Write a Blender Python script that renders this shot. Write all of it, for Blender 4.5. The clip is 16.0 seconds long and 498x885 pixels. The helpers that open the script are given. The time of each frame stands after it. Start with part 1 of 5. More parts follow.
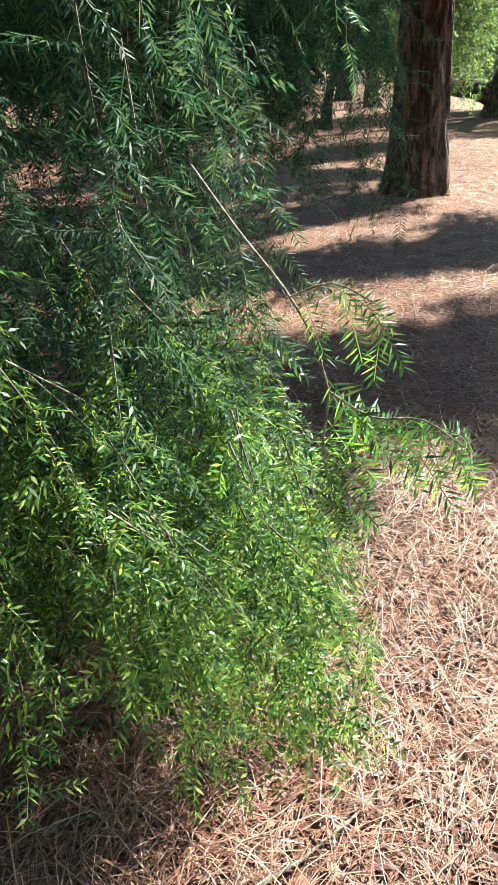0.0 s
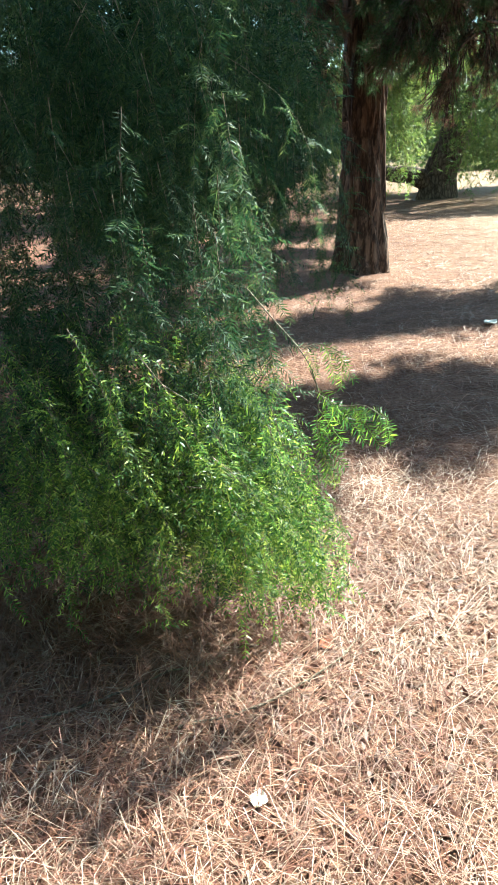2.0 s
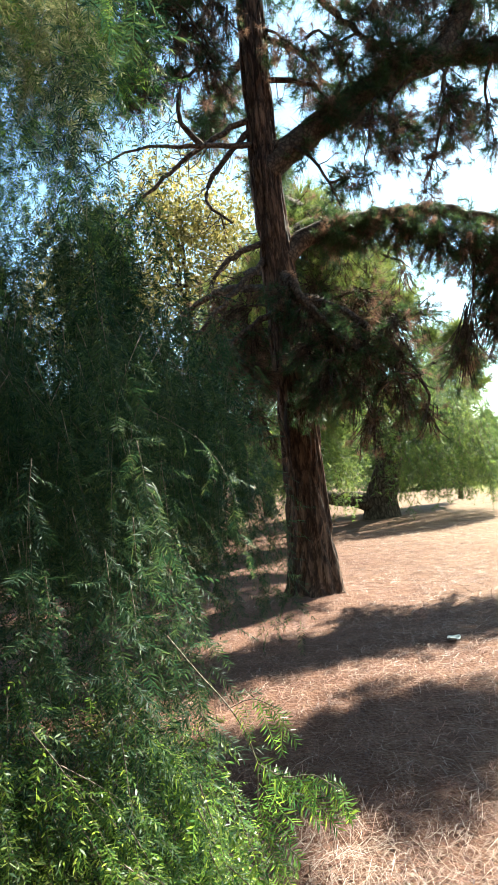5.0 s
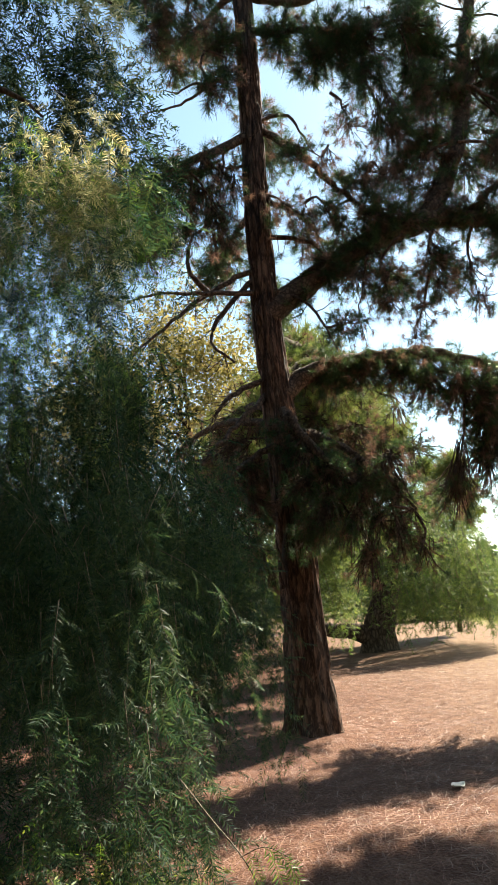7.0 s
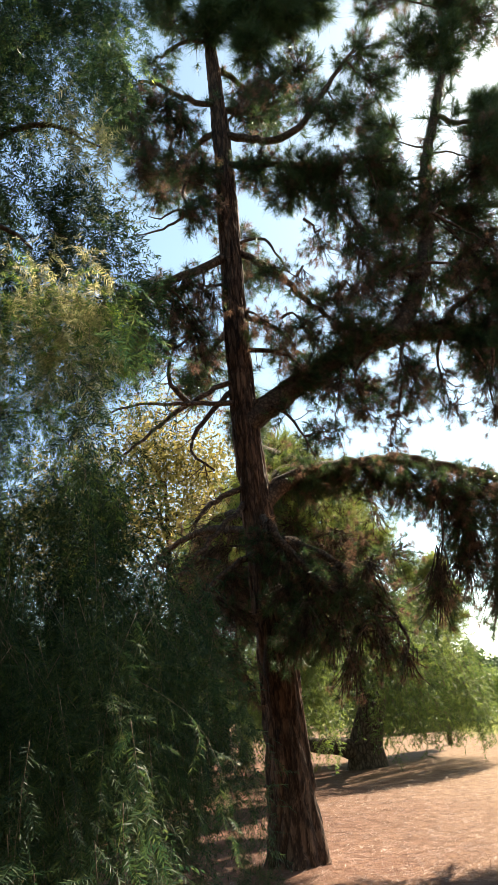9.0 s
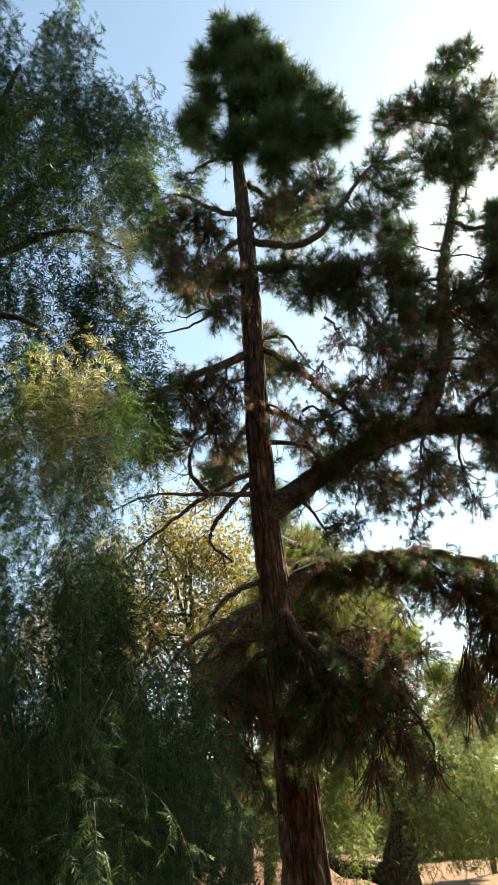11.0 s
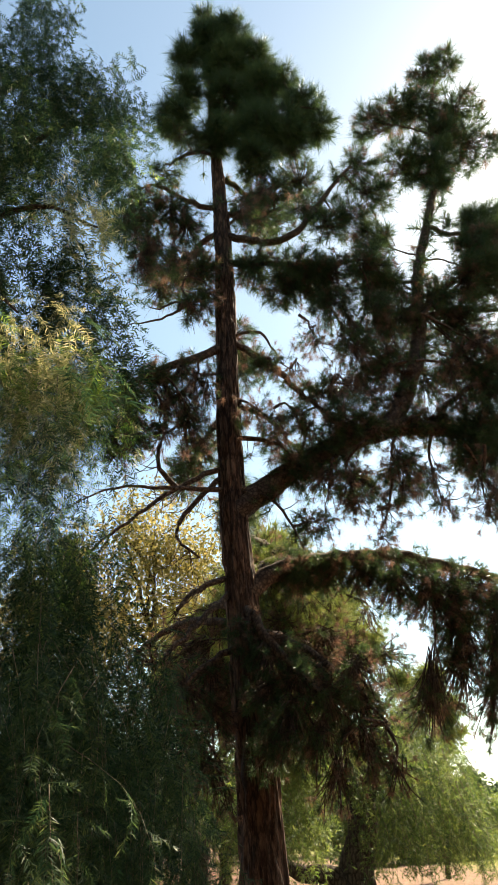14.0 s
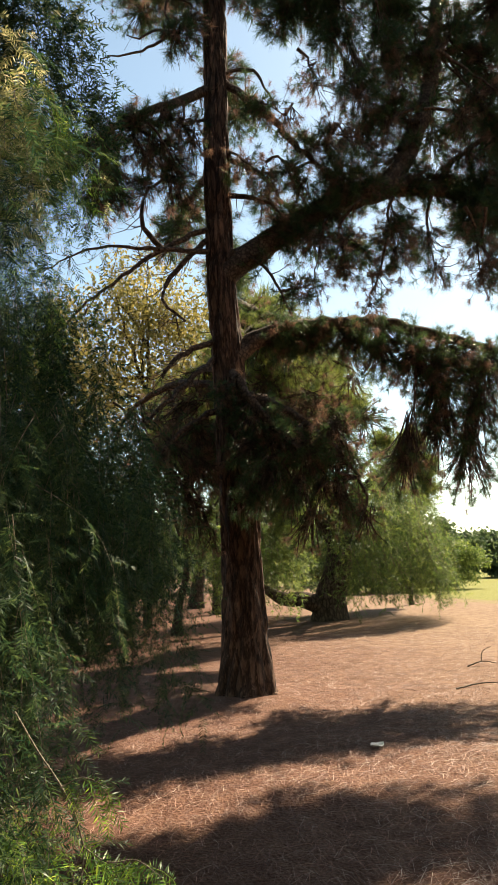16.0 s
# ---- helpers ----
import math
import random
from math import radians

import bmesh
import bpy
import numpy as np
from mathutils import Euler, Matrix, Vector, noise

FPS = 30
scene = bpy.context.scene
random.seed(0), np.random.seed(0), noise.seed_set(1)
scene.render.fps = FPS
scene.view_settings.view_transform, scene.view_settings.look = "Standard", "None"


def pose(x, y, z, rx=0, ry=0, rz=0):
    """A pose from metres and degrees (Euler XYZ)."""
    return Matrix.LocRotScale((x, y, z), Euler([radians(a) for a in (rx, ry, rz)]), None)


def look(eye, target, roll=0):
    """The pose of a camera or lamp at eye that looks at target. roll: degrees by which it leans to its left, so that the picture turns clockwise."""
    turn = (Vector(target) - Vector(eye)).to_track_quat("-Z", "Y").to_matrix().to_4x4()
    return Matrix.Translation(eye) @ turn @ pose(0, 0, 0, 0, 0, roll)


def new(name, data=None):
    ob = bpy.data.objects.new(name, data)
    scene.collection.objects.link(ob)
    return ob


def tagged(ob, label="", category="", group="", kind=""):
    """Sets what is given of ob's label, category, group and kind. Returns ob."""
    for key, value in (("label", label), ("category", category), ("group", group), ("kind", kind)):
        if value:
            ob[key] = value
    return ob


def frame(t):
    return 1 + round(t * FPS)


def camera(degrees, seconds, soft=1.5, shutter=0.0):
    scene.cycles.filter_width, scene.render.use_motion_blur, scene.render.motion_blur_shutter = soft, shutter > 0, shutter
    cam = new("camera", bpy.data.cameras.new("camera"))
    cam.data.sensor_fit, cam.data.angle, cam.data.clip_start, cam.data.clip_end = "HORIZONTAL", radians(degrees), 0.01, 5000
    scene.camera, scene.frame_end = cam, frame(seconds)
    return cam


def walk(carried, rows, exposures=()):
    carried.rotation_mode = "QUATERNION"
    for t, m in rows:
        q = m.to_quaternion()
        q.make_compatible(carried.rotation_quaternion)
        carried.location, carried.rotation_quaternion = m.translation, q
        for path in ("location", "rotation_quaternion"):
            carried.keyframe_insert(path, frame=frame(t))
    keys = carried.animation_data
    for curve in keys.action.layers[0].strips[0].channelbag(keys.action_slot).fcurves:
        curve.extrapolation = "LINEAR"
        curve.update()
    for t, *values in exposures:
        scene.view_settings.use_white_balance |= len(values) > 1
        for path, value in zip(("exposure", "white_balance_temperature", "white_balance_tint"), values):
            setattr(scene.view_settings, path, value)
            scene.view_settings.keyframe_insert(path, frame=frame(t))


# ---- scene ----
PATH = [
    (0, (0.480, 2.920, 1.374), (0.390, 4.667, 0.404), -2.2),
    (0.5, (0.476, 2.930, 1.375), (0.373, 4.668, 0.391), -2.6),
    (1, (0.471, 2.923, 1.374), (0.311, 4.670, 0.414), -3.6),
    (1.2, (0.465, 2.905, 1.380), (0.332, 4.655, 0.436), -3.2),
    (1.5, (0.384, 2.401, 1.538), (0.363, 4.195, 0.655), -2.0),
    (1.7, (0.318, 1.990, 1.633), (0.345, 3.820, 0.820), -2.2),
    (2, (0.313, 1.972, 1.639), (0.348, 3.801, 0.832), -2.0),
    (2.5, (0.311, 1.982, 1.639), (0.336, 3.832, 0.879), -3.1),
    (3, (0.3, 2.042, 1.628), (0.345, 3.954, 1.043), -4.8),
    (3.5, (0.313, 2.092, 1.62), (0.466, 4.045, 1.217), -4.8),
    (4, (0.362, 2.132, 1.623), (0.465, 4.117, 1.404), -5.8),
    (4.5, (0.406, 2.141, 1.641), (0.527, 4.137, 1.637), -4.5),
    (5, (0.433, 2.18, 1.641), (0.633, 4.168, 1.73), -5.1),
    (7.5, (0.358, 1.953, 1.723), (0.599, 3.867, 2.25), -4.3),
    (8, (0.366, 1.94, 1.749), (0.62, 3.833, 2.343), -4.4),
    (8.5, (0.376, 1.948, 1.755), (0.676, 3.815, 2.407), -5.1),
    (9, (0.377, 1.912, 1.762), (0.682, 3.753, 2.483), -5.3),
    (11.5, (0.565, 1.902, 1.653), (0.771, 3.611, 2.673), -3.7),
    (12, (0.537, 1.928, 1.658), (0.762, 3.625, 2.693), -4.0),
    (12.5, (0.525, 1.975, 1.657), (0.77, 3.671, 2.689), -4.1),
    (13, (0.563, 1.941, 1.66), (0.778, 3.615, 2.733), -4.3),
    (13.5, (0.578, 1.928, 1.655), (0.817, 3.55, 2.801), -5.0),
    (14, (0.526, 2.096, 1.623), (0.836, 3.807, 2.611), -3.6),
    (14.5, (0.649, 2.029, 1.65), (0.922, 3.831, 2.474), -2.4),
    (15, (0.65, 1.989, 1.617), (0.908, 3.845, 2.316), -2.0),
    (15.5, (0.54, 2.072, 1.592), (0.824, 3.968, 2.161), -2.0),
    (16, (0.671, 2.06, 1.582), (0.992, 4.001, 1.941), -2.3),
]
cam = camera(39.9, 16.0, 1.15)
EXPOSURES = [(0, 2.68, 5700, -9), (3, 2.9, 5700, -13), (4.5, 2.75, 5900, -8), (5.2, 2.45, 6300, -3), (7.5, 2.0, 7000, 4), (12.5, 2.08, 7800, 6), (16, 1.7, 7700, 7)]
walk(cam, [(t, look(e, a, r)) for t, e, a, r in PATH], EXPOSURES)

# ---- sky and sun ----
SUN_AZ, SUN_EL = radians(48.0), radians(44.0)      # clockwise from +y, above the horizon
world = bpy.data.worlds.new("sky")
scene.world = world
world.use_nodes = True
wn = world.node_tree.nodes
sky = wn.new("ShaderNodeTexSky")
sky.sky_type = "NISHITA"
sky.sun_disc = False
sky.sun_elevation, sky.sun_rotation = SUN_EL, SUN_AZ
sky.air_density, sky.dust_density, sky.ozone_density = 1.0, 0.38, 0.0
wn["Background"].inputs["Strength"].default_value = 0.075
haze = wn.new("ShaderNodeMix")
haze.data_type, haze.blend_type = "RGBA", "MULTIPLY"
haze.inputs[0].default_value, haze.inputs[7].default_value = 1.0, (0.97, 1.04, 1.0, 1)
world.node_tree.links.new(sky.outputs[0], haze.inputs[6])
world.node_tree.links.new(haze.outputs[2], wn["Background"].inputs["Color"])
sun = new("sun", bpy.data.lights.new("sun", "SUN"))
sun.data.energy, sun.data.angle, sun.data.color = 5.0, radians(0.6), (1.0, 0.91, 0.79)
SUN_DIR = Vector((math.sin(SUN_AZ) * math.cos(SUN_EL), math.cos(SUN_AZ) * math.cos(SUN_EL), math.sin(SUN_EL)))
sun.matrix_world = look(tuple(SUN_DIR * 60), (0, 0, 0))

# ---- materials ----


def node_mat(name):
    m = bpy.data.materials.new(name)
    m.use_nodes = True
    t = m.node_tree
    return m, t.nodes, t.links, t.nodes["Principled BSDF"]


def ramp(nodes, stops):
    r = nodes.new("ShaderNodeValToRGB")
    while len(r.color_ramp.elements) < len(stops):
        r.color_ramp.elements.new(0.5)
    for e, (p, c) in zip(r.color_ramp.elements, stops):
        e.position, e.color = p, (*c, 1)
    return r


def leaf_mat(name, stops, through_light=0.4, rough=0.45, patch=0.8, spec=0.16, glow=1.75):
    """Leaves: colour by leaf and by patch, part of the light passes through."""
    m, n, l, b = node_mat(name)
    geo = n.new("ShaderNodeNewGeometry")
    tex = n.new("ShaderNodeTexNoise")
    tex.inputs["Scale"].default_value = patch
    coord = n.new("ShaderNodeTexCoord")
    l.new(coord.outputs["Object"], tex.inputs["Vector"])
    mix = n.new("ShaderNodeMath")
    mix.operation = "MULTIPLY_ADD"
    mix.inputs[1].default_value, mix.inputs[2].default_value = 0.8, -0.12
    l.new(geo.outputs["Random Per Island"], mix.inputs[0])
    add = n.new("ShaderNodeMath")
    add.operation = "MULTIPLY_ADD"
    add.inputs[1].default_value = 0.9
    l.new(tex.outputs["Fac"], add.inputs[0])
    sub = n.new("ShaderNodeMath")
    sub.operation = "SUBTRACT"
    sub.inputs[1].default_value = 0.22
    l.new(mix.outputs[0], sub.inputs[0])
    l.new(sub.outputs[0], add.inputs[2])
    r = ramp(n, stops)
    l.new(add.outputs[0], r.inputs[0])
    l.new(r.outputs[0], b.inputs["Base Color"])
    b.inputs["Roughness"].default_value = rough
    b.inputs["Specular IOR Level"].default_value = spec
    tr = n.new("ShaderNodeBsdfTranslucent")
    hs = n.new("ShaderNodeHueSaturation")
    hs.inputs["Hue"].default_value, hs.inputs["Saturation"].default_value, hs.inputs["Value"].default_value = 0.485, 1.1, glow
    l.new(r.outputs[0], hs.inputs["Color"])
    l.new(hs.outputs[0], tr.inputs["Color"])
    mx = n.new("ShaderNodeMixShader")
    mx.inputs[0].default_value = through_light
    l.new(b.outputs[0], mx.inputs[1])
    l.new(tr.outputs[0], mx.inputs[2])
    l.new(mx.outputs[0], n["Material Output"].inputs["Surface"])
    return m


def bark_mat(name, stops, scale=(9, 9, 2.2), bump=0.6, rough=0.9):
    m, n, l, b = node_mat(name)
    coord = n.new("ShaderNodeTexCoord")
    mp = n.new("ShaderNodeMapping")
    mp.inputs["Scale"].default_value = scale
    l.new(coord.outputs["Object"], mp.inputs["Vector"])
    big = n.new("ShaderNodeTexNoise")
    big.inputs["Scale"].default_value, big.inputs["Detail"].default_value = 1.0, 6
    fine = n.new("ShaderNodeTexNoise")
    fine.inputs["Scale"].default_value, fine.inputs["Detail"].default_value = 6.0, 5
    for x in (big, fine):
        l.new(mp.outputs[0], x.inputs["Vector"])
    add = n.new("ShaderNodeMath")
    add.operation = "MULTIPLY_ADD"
    add.inputs[1].default_value = 0.4
    l.new(fine.outputs["Fac"], add.inputs[0])
    sc = n.new("ShaderNodeMath")
    sc.operation = "MULTIPLY"
    sc.inputs[1].default_value = 0.62
    l.new(big.outputs["Fac"], sc.inputs[0])
    l.new(sc.outputs[0], add.inputs[2])
    vor = n.new("ShaderNodeTexVoronoi")
    vor.feature = "DISTANCE_TO_EDGE"
    vor.inputs["Scale"].default_value = 1.25
    warp = n.new("ShaderNodeVectorMath")
    warp.operation = "MULTIPLY_ADD"
    warp.inputs[1].default_value = (0.6, 0.6, 0.6)
    l.new(fine.outputs["Color"], warp.inputs[0])
    l.new(mp.outputs[0], warp.inputs[2])
    l.new(warp.outputs[0], vor.inputs["Vector"])
    crack = n.new("ShaderNodeMapRange")
    crack.inputs[1].default_value, crack.inputs[2].default_value, crack.inputs[3].default_value = 0.0, 0.22, 0.0
    l.new(vor.outputs["Distance"], crack.inputs[0])
    low = n.new("ShaderNodeMath")
    low.operation = "MULTIPLY_ADD"
    low.inputs[1].default_value = 0.30
    l.new(crack.outputs[0], low.inputs[0])
    l.new(add.outputs[0], low.inputs[2])
    add = n.new("ShaderNodeMath")
    add.operation = "SUBTRACT"
    add.inputs[1].default_value = 0.2
    l.new(low.outputs[0], add.inputs[0])
    r = ramp(n, stops)
    l.new(add.outputs[0], r.inputs[0])
    l.new(r.outputs[0], b.inputs["Base Color"])
    b.inputs["Roughness"].default_value = rough
    b.inputs["Specular IOR Level"].default_value = 0.2
    bp = n.new("ShaderNodeBump")
    bp.inputs["Strength"].default_value, bp.inputs["Distance"].default_value = bump, 0.02
    l.new(add.outputs[0], bp.inputs["Height"])
    l.new(bp.outputs[0], b.inputs["Normal"])
    return m


def straw_mat(name, stops, rough=0.6, spread=0.7):
    """Dry needles and straw: one colour a strand, drifting from patch to patch."""
    m, n, l, b = node_mat(name)
    geo = n.new("ShaderNodeNewGeometry")
    coord = n.new("ShaderNodeTexCoord")
    tex = n.new("ShaderNodeTexNoise")
    tex.inputs["Scale"].default_value = 1.1
    l.new(coord.outputs["Object"], tex.inputs["Vector"])
    add = n.new("ShaderNodeMath")
    add.operation = "MULTIPLY_ADD"
    add.inputs[1].default_value = spread
    l.new(geo.outputs["Random Per Island"], add.inputs[0])
    s = n.new("ShaderNodeMath")
    s.operation = "MULTIPLY_ADD"
    s.inputs[1].default_value, s.inputs[2].default_value = 1.1, -0.4
    l.new(tex.outputs["Fac"], s.inputs[0])
    l.new(s.outputs[0], add.inputs[2])
    r = ramp(n, stops)
    l.new(add.outputs[0], r.inputs[0])
    l.new(r.outputs[0], b.inputs["Base Color"])
    b.inputs["Roughness"].default_value = rough
    b.inputs["Specular IOR Level"].default_value = 0.4
    return m


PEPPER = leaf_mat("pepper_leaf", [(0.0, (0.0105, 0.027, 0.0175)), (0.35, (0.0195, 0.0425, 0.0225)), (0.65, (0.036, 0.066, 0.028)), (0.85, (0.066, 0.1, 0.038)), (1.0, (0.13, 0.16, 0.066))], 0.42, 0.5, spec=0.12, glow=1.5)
# pepper leaf yellowed and paled, with sunlight painted into its colour
SUNLIT_GOLD_PEPPER = leaf_mat("sunlit_yellowing_pepper_leaf", [(0.0, (0.05, 0.065, 0.026)), (0.4, (0.13, 0.14, 0.06)), (0.75, (0.26, 0.245, 0.11)), (1.0, (0.45, 0.41, 0.23))], 0.65, 0.4, spec=0.2, glow=1.9)
# brighter copy of the pepper leaf, standing in for leaves in the sun
SUNLIT_PEPPER = leaf_mat("sunlit_pepper_leaf", [(0.0, (0.018, 0.045, 0.019)), (0.35, (0.039, 0.083, 0.025)), (0.65, (0.085, 0.144, 0.034)), (0.85, (0.169, 0.237, 0.050)), (1.0, (0.312, 0.350, 0.100))], 0.6, 0.38, spec=0.3, glow=1.9)
PEPPER_FAR = leaf_mat("pepper_leaf_far", [(0.0, (0.022, 0.042, 0.016)), (0.5, (0.045, 0.08, 0.024)), (1.0, (0.10, 0.14, 0.04))], 0.4, 0.5)
OLIVE = leaf_mat("dry_gum_leaf", [(0.0, (0.08, 0.08, 0.03)), (0.5, (0.17, 0.155, 0.05)), (1.0, (0.32, 0.27, 0.10))], 0.5, 0.5, glow=1.5)
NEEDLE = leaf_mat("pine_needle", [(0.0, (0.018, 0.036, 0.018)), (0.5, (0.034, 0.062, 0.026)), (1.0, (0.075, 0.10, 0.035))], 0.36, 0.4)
# yellower copy of the needle, with sunlight painted into its colour
NEEDLE_SUNLIT = leaf_mat("sunlit_pine_needle", [(0.0, (0.05, 0.08, 0.025)), (0.5, (0.09, 0.125, 0.04)), (1.0, (0.20, 0.21, 0.06))], 0.5, 0.4)
NEEDLE_DEAD = leaf_mat("dead_pine_needle", [(0.0, (0.055, 0.034, 0.023)), (0.5, (0.115, 0.070, 0.047)), (1.0, (0.20, 0.138, 0.092))], 0.5, 0.6)
FAR_GREEN = leaf_mat("far_foliage", [(0.0, (0.035, 0.06, 0.03)), (0.5, (0.06, 0.09, 0.04)), (1.0, (0.10, 0.13, 0.06))], 0.3, 0.6)
SHRUB = leaf_mat("shrub_leaf", [(0.0, (0.045, 0.075, 0.025)), (0.5, (0.085, 0.125, 0.038)), (1.0, (0.17, 0.20, 0.06))], 0.5, 0.5)
PINE_BARK = bark_mat("pine_bark", [(0.25, (0.018, 0.010, 0.007)), (0.45, (0.05, 0.027, 0.018)), (0.62, (0.105, 0.058, 0.038)), (0.85, (0.21, 0.125, 0.088))])
LIMB_BARK = bark_mat("limb_bark", [(0.3, (0.03, 0.02, 0.015)), (0.55, (0.085, 0.055, 0.04)), (0.8, (0.17, 0.12, 0.09))], (14, 14, 14))
TWIG = bark_mat("grey_twig_bark", [(0.3, (0.07, 0.055, 0.04)), (0.55, (0.16, 0.125, 0.095)), (0.8, (0.30, 0.25, 0.20))], (30, 30, 30), 0.3)
DARK_BARK = bark_mat("pepper_bark", [(0.3, (0.025, 0.018, 0.013)), (0.55, (0.07, 0.05, 0.036)), (0.8, (0.14, 0.11, 0.08))], (8, 8, 4))
STRAW = straw_mat("dry_straw", [(0.0, (0.085, 0.040, 0.030)), (0.3, (0.145, 0.063, 0.046)), (0.55, (0.235, 0.141, 0.103)), (0.8, (0.346, 0.238, 0.183)), (1.0, (0.470, 0.364, 0.304))])
RED_FLAKE = straw_mat("fallen_leaflet", [(0.0, (0.045, 0.016, 0.012)), (0.5, (0.128, 0.045, 0.029)), (1.0, (0.256, 0.128, 0.077))], 0.6)

# ---- mesh building ----


def np_mesh(name, verts, faces, mat, smooth=False):
    me = bpy.data.meshes.new(name)
    verts, faces = np.ascontiguousarray(verts, np.float32), np.ascontiguousarray(faces, np.int32)
    n, k = faces.shape
    me.vertices.add(len(verts))
    me.vertices.foreach_set("co", verts.ravel())
    me.loops.add(n * k)
    me.loops.foreach_set("vertex_index", faces.ravel())
    me.polygons.add(n)
    me.polygons.foreach_set("loop_start", np.arange(0, n * k, k, dtype=np.int32))
    if smooth:
        me.polygons.foreach_set("use_smooth", np.ones(n, bool))
    me.update(calc_edges=True)
    me.materials.append(mat)
    return me


def thing(name, base, label, category, group="", kind=""):
    """A thing of several parts: an empty at its foot."""
    ob = new(name)
    ob.location = base
    ob.empty_display_size = 0.2
    tagged(ob, label, category, group, kind)
    return ob


def part(name, verts, faces, mat, parent, label="", smooth=False, kind=""):
    """One mesh, given in world places, under a thing or a part of it."""
    root = parent
    while root.parent:
        root = root.parent
    ob = new(name, np_mesh(name, np.asarray(verts) - np.array(root.location), faces, mat, smooth))
    ob.parent = parent
    tagged(ob, label, kind=kind)
    return ob


def single(name, verts, faces, mat, label, category, smooth=False, kind="", group="", base=None):
    """A thing that is one mesh."""
    verts = np.asarray(verts, float)
    if base is None:
        base = (*verts[:, :2].mean(0), verts[:, 2].min())
    ob = new(name, np_mesh(name, verts - np.array(base), faces, mat, smooth))
    ob.location = base
    return tagged(ob, label, category, group, kind)


def joined(pieces):
    """One (verts, faces) of many."""
    vs, fs, at = [], [], 0
    for v, f in pieces:
        vs.append(v)
        fs.append(np.asarray(f) + at)
        at += len(v)
    return np.concatenate(vs), np.concatenate(fs)


def copies(bv, bf, rot, loc):
    """Many copies of one small shape: rot (n,3,3) with its scale, loc (n,3)."""
    v = np.einsum("nij,vj->nvi", rot, bv) + loc[:, None, :]
    f = bf[None] + (np.arange(len(loc)) * len(bv))[:, None, None]
    return v.reshape(-1, 3), f.reshape(-1, bf.shape[1])


def unit(a):
    return a / np.maximum(np.linalg.norm(a, axis=-1, keepdims=True), 1e-9)


def basis(axis, up, scale):
    """Turns with their y along axis and z near up."""
    y = unit(axis)
    x = unit(np.cross(y, up))
    z = np.cross(x, y)
    return np.stack([x, y, z], -1) * np.asarray(scale).reshape(-1, 1, 1)


def curve(points, step):
    """A smooth line through points (Catmull-Rom), and how far along them each place is."""
    p = np.asarray(points, float)
    p = np.concatenate([[2 * p[0] - p[1]], p, [2 * p[-1] - p[-2]]])
    out, at = [], []
    for i in range(1, len(p) - 2):
        n = max(2, int(np.linalg.norm(p[i + 1] - p[i]) / step))
        for t in np.arange(n) / n:
            a, b, c, d = p[i - 1:i + 3]
            out.append(0.5 * (2 * b + (c - a) * t + (2 * a - 5 * b + 4 * c - d) * t ** 2 + (3 * b - a - 3 * c + d) * t ** 3))
            at.append(i - 1 + t)
    out.append(p[-2])
    at.append(len(p) - 3)
    return np.array(out), np.array(at)


def tube(points, radii, segs=8, step=0.25, rough=0.0, wander=0.0, rng=None):
    """A round limb along points, closed at both ends by its taper."""
    c, at = curve(points, step)
    r = np.interp(at, np.arange(len(radii)), radii)
    if wander and rng is not None:
        w = rng.normal(0, wander, c.shape)
        w[0] = 0
        c = c + w
    d = unit(np.gradient(c, axis=0))
    ref = np.array([0.31, 0.2, 0.93]) if abs(d[:, 2].mean()) < 0.8 else np.array([0.9, 0.3, 0.1])
    x = unit(np.cross(d, ref))
    y = np.cross(d, x)
    a = np.arange(segs) / segs * 2 * np.pi
    rr = np.repeat(r[:, None], segs, 1)
    if rough and rng is not None:
        rr = rr * (1 + rng.normal(0, rough, rr.shape))
    v = c[:, None] + rr[..., None] * (np.cos(a)[None, :, None] * x[:, None] + np.sin(a)[None, :, None] * y[:, None])
    n = len(c)
    i, j = np.meshgrid(np.arange(n - 1), np.arange(segs), indexing="ij")
    k = (j + 1) % segs
    f = np.stack([i * segs + j, i * segs + k, (i + 1) * segs + k, (i + 1) * segs + j], -1).reshape(-1, 4)
    return v.reshape(-1, 3), f


def thin_twigs(a, b, r, sag=0.0):
    """Many three-sided twigs from a (n,3) to b (n,3), bent once in the middle."""
    n = len(a)
    mid = (a + b) / 2
    mid[:, 2] -= sag * np.linalg.norm(b - a, axis=1)
    d = unit(b - a)
    x = unit(np.cross(d, np.array([0.3, 0.5, 0.81])))
    y = np.cross(d, x)
    rings = []
    for c, s in ((a, 1.0), (mid, 0.8), (b, 0.45)):
        for k in range(3):
            t = 2 * math.pi * k / 3
            rings.append(c + (x * math.cos(t) + y * math.sin(t)) * (np.asarray(r) * s).reshape(-1, 1))
    v = np.stack(rings, 1)
    f = np.array([[q * 3 + k, q * 3 + (k + 1) % 3, q * 3 + 3 + (k + 1) % 3, q * 3 + 3 + k] for q in range(2) for k in range(3)])
    return v.reshape(-1, 3), (f[None] + (np.arange(n) * 9)[:, None, None]).reshape(-1, 4)


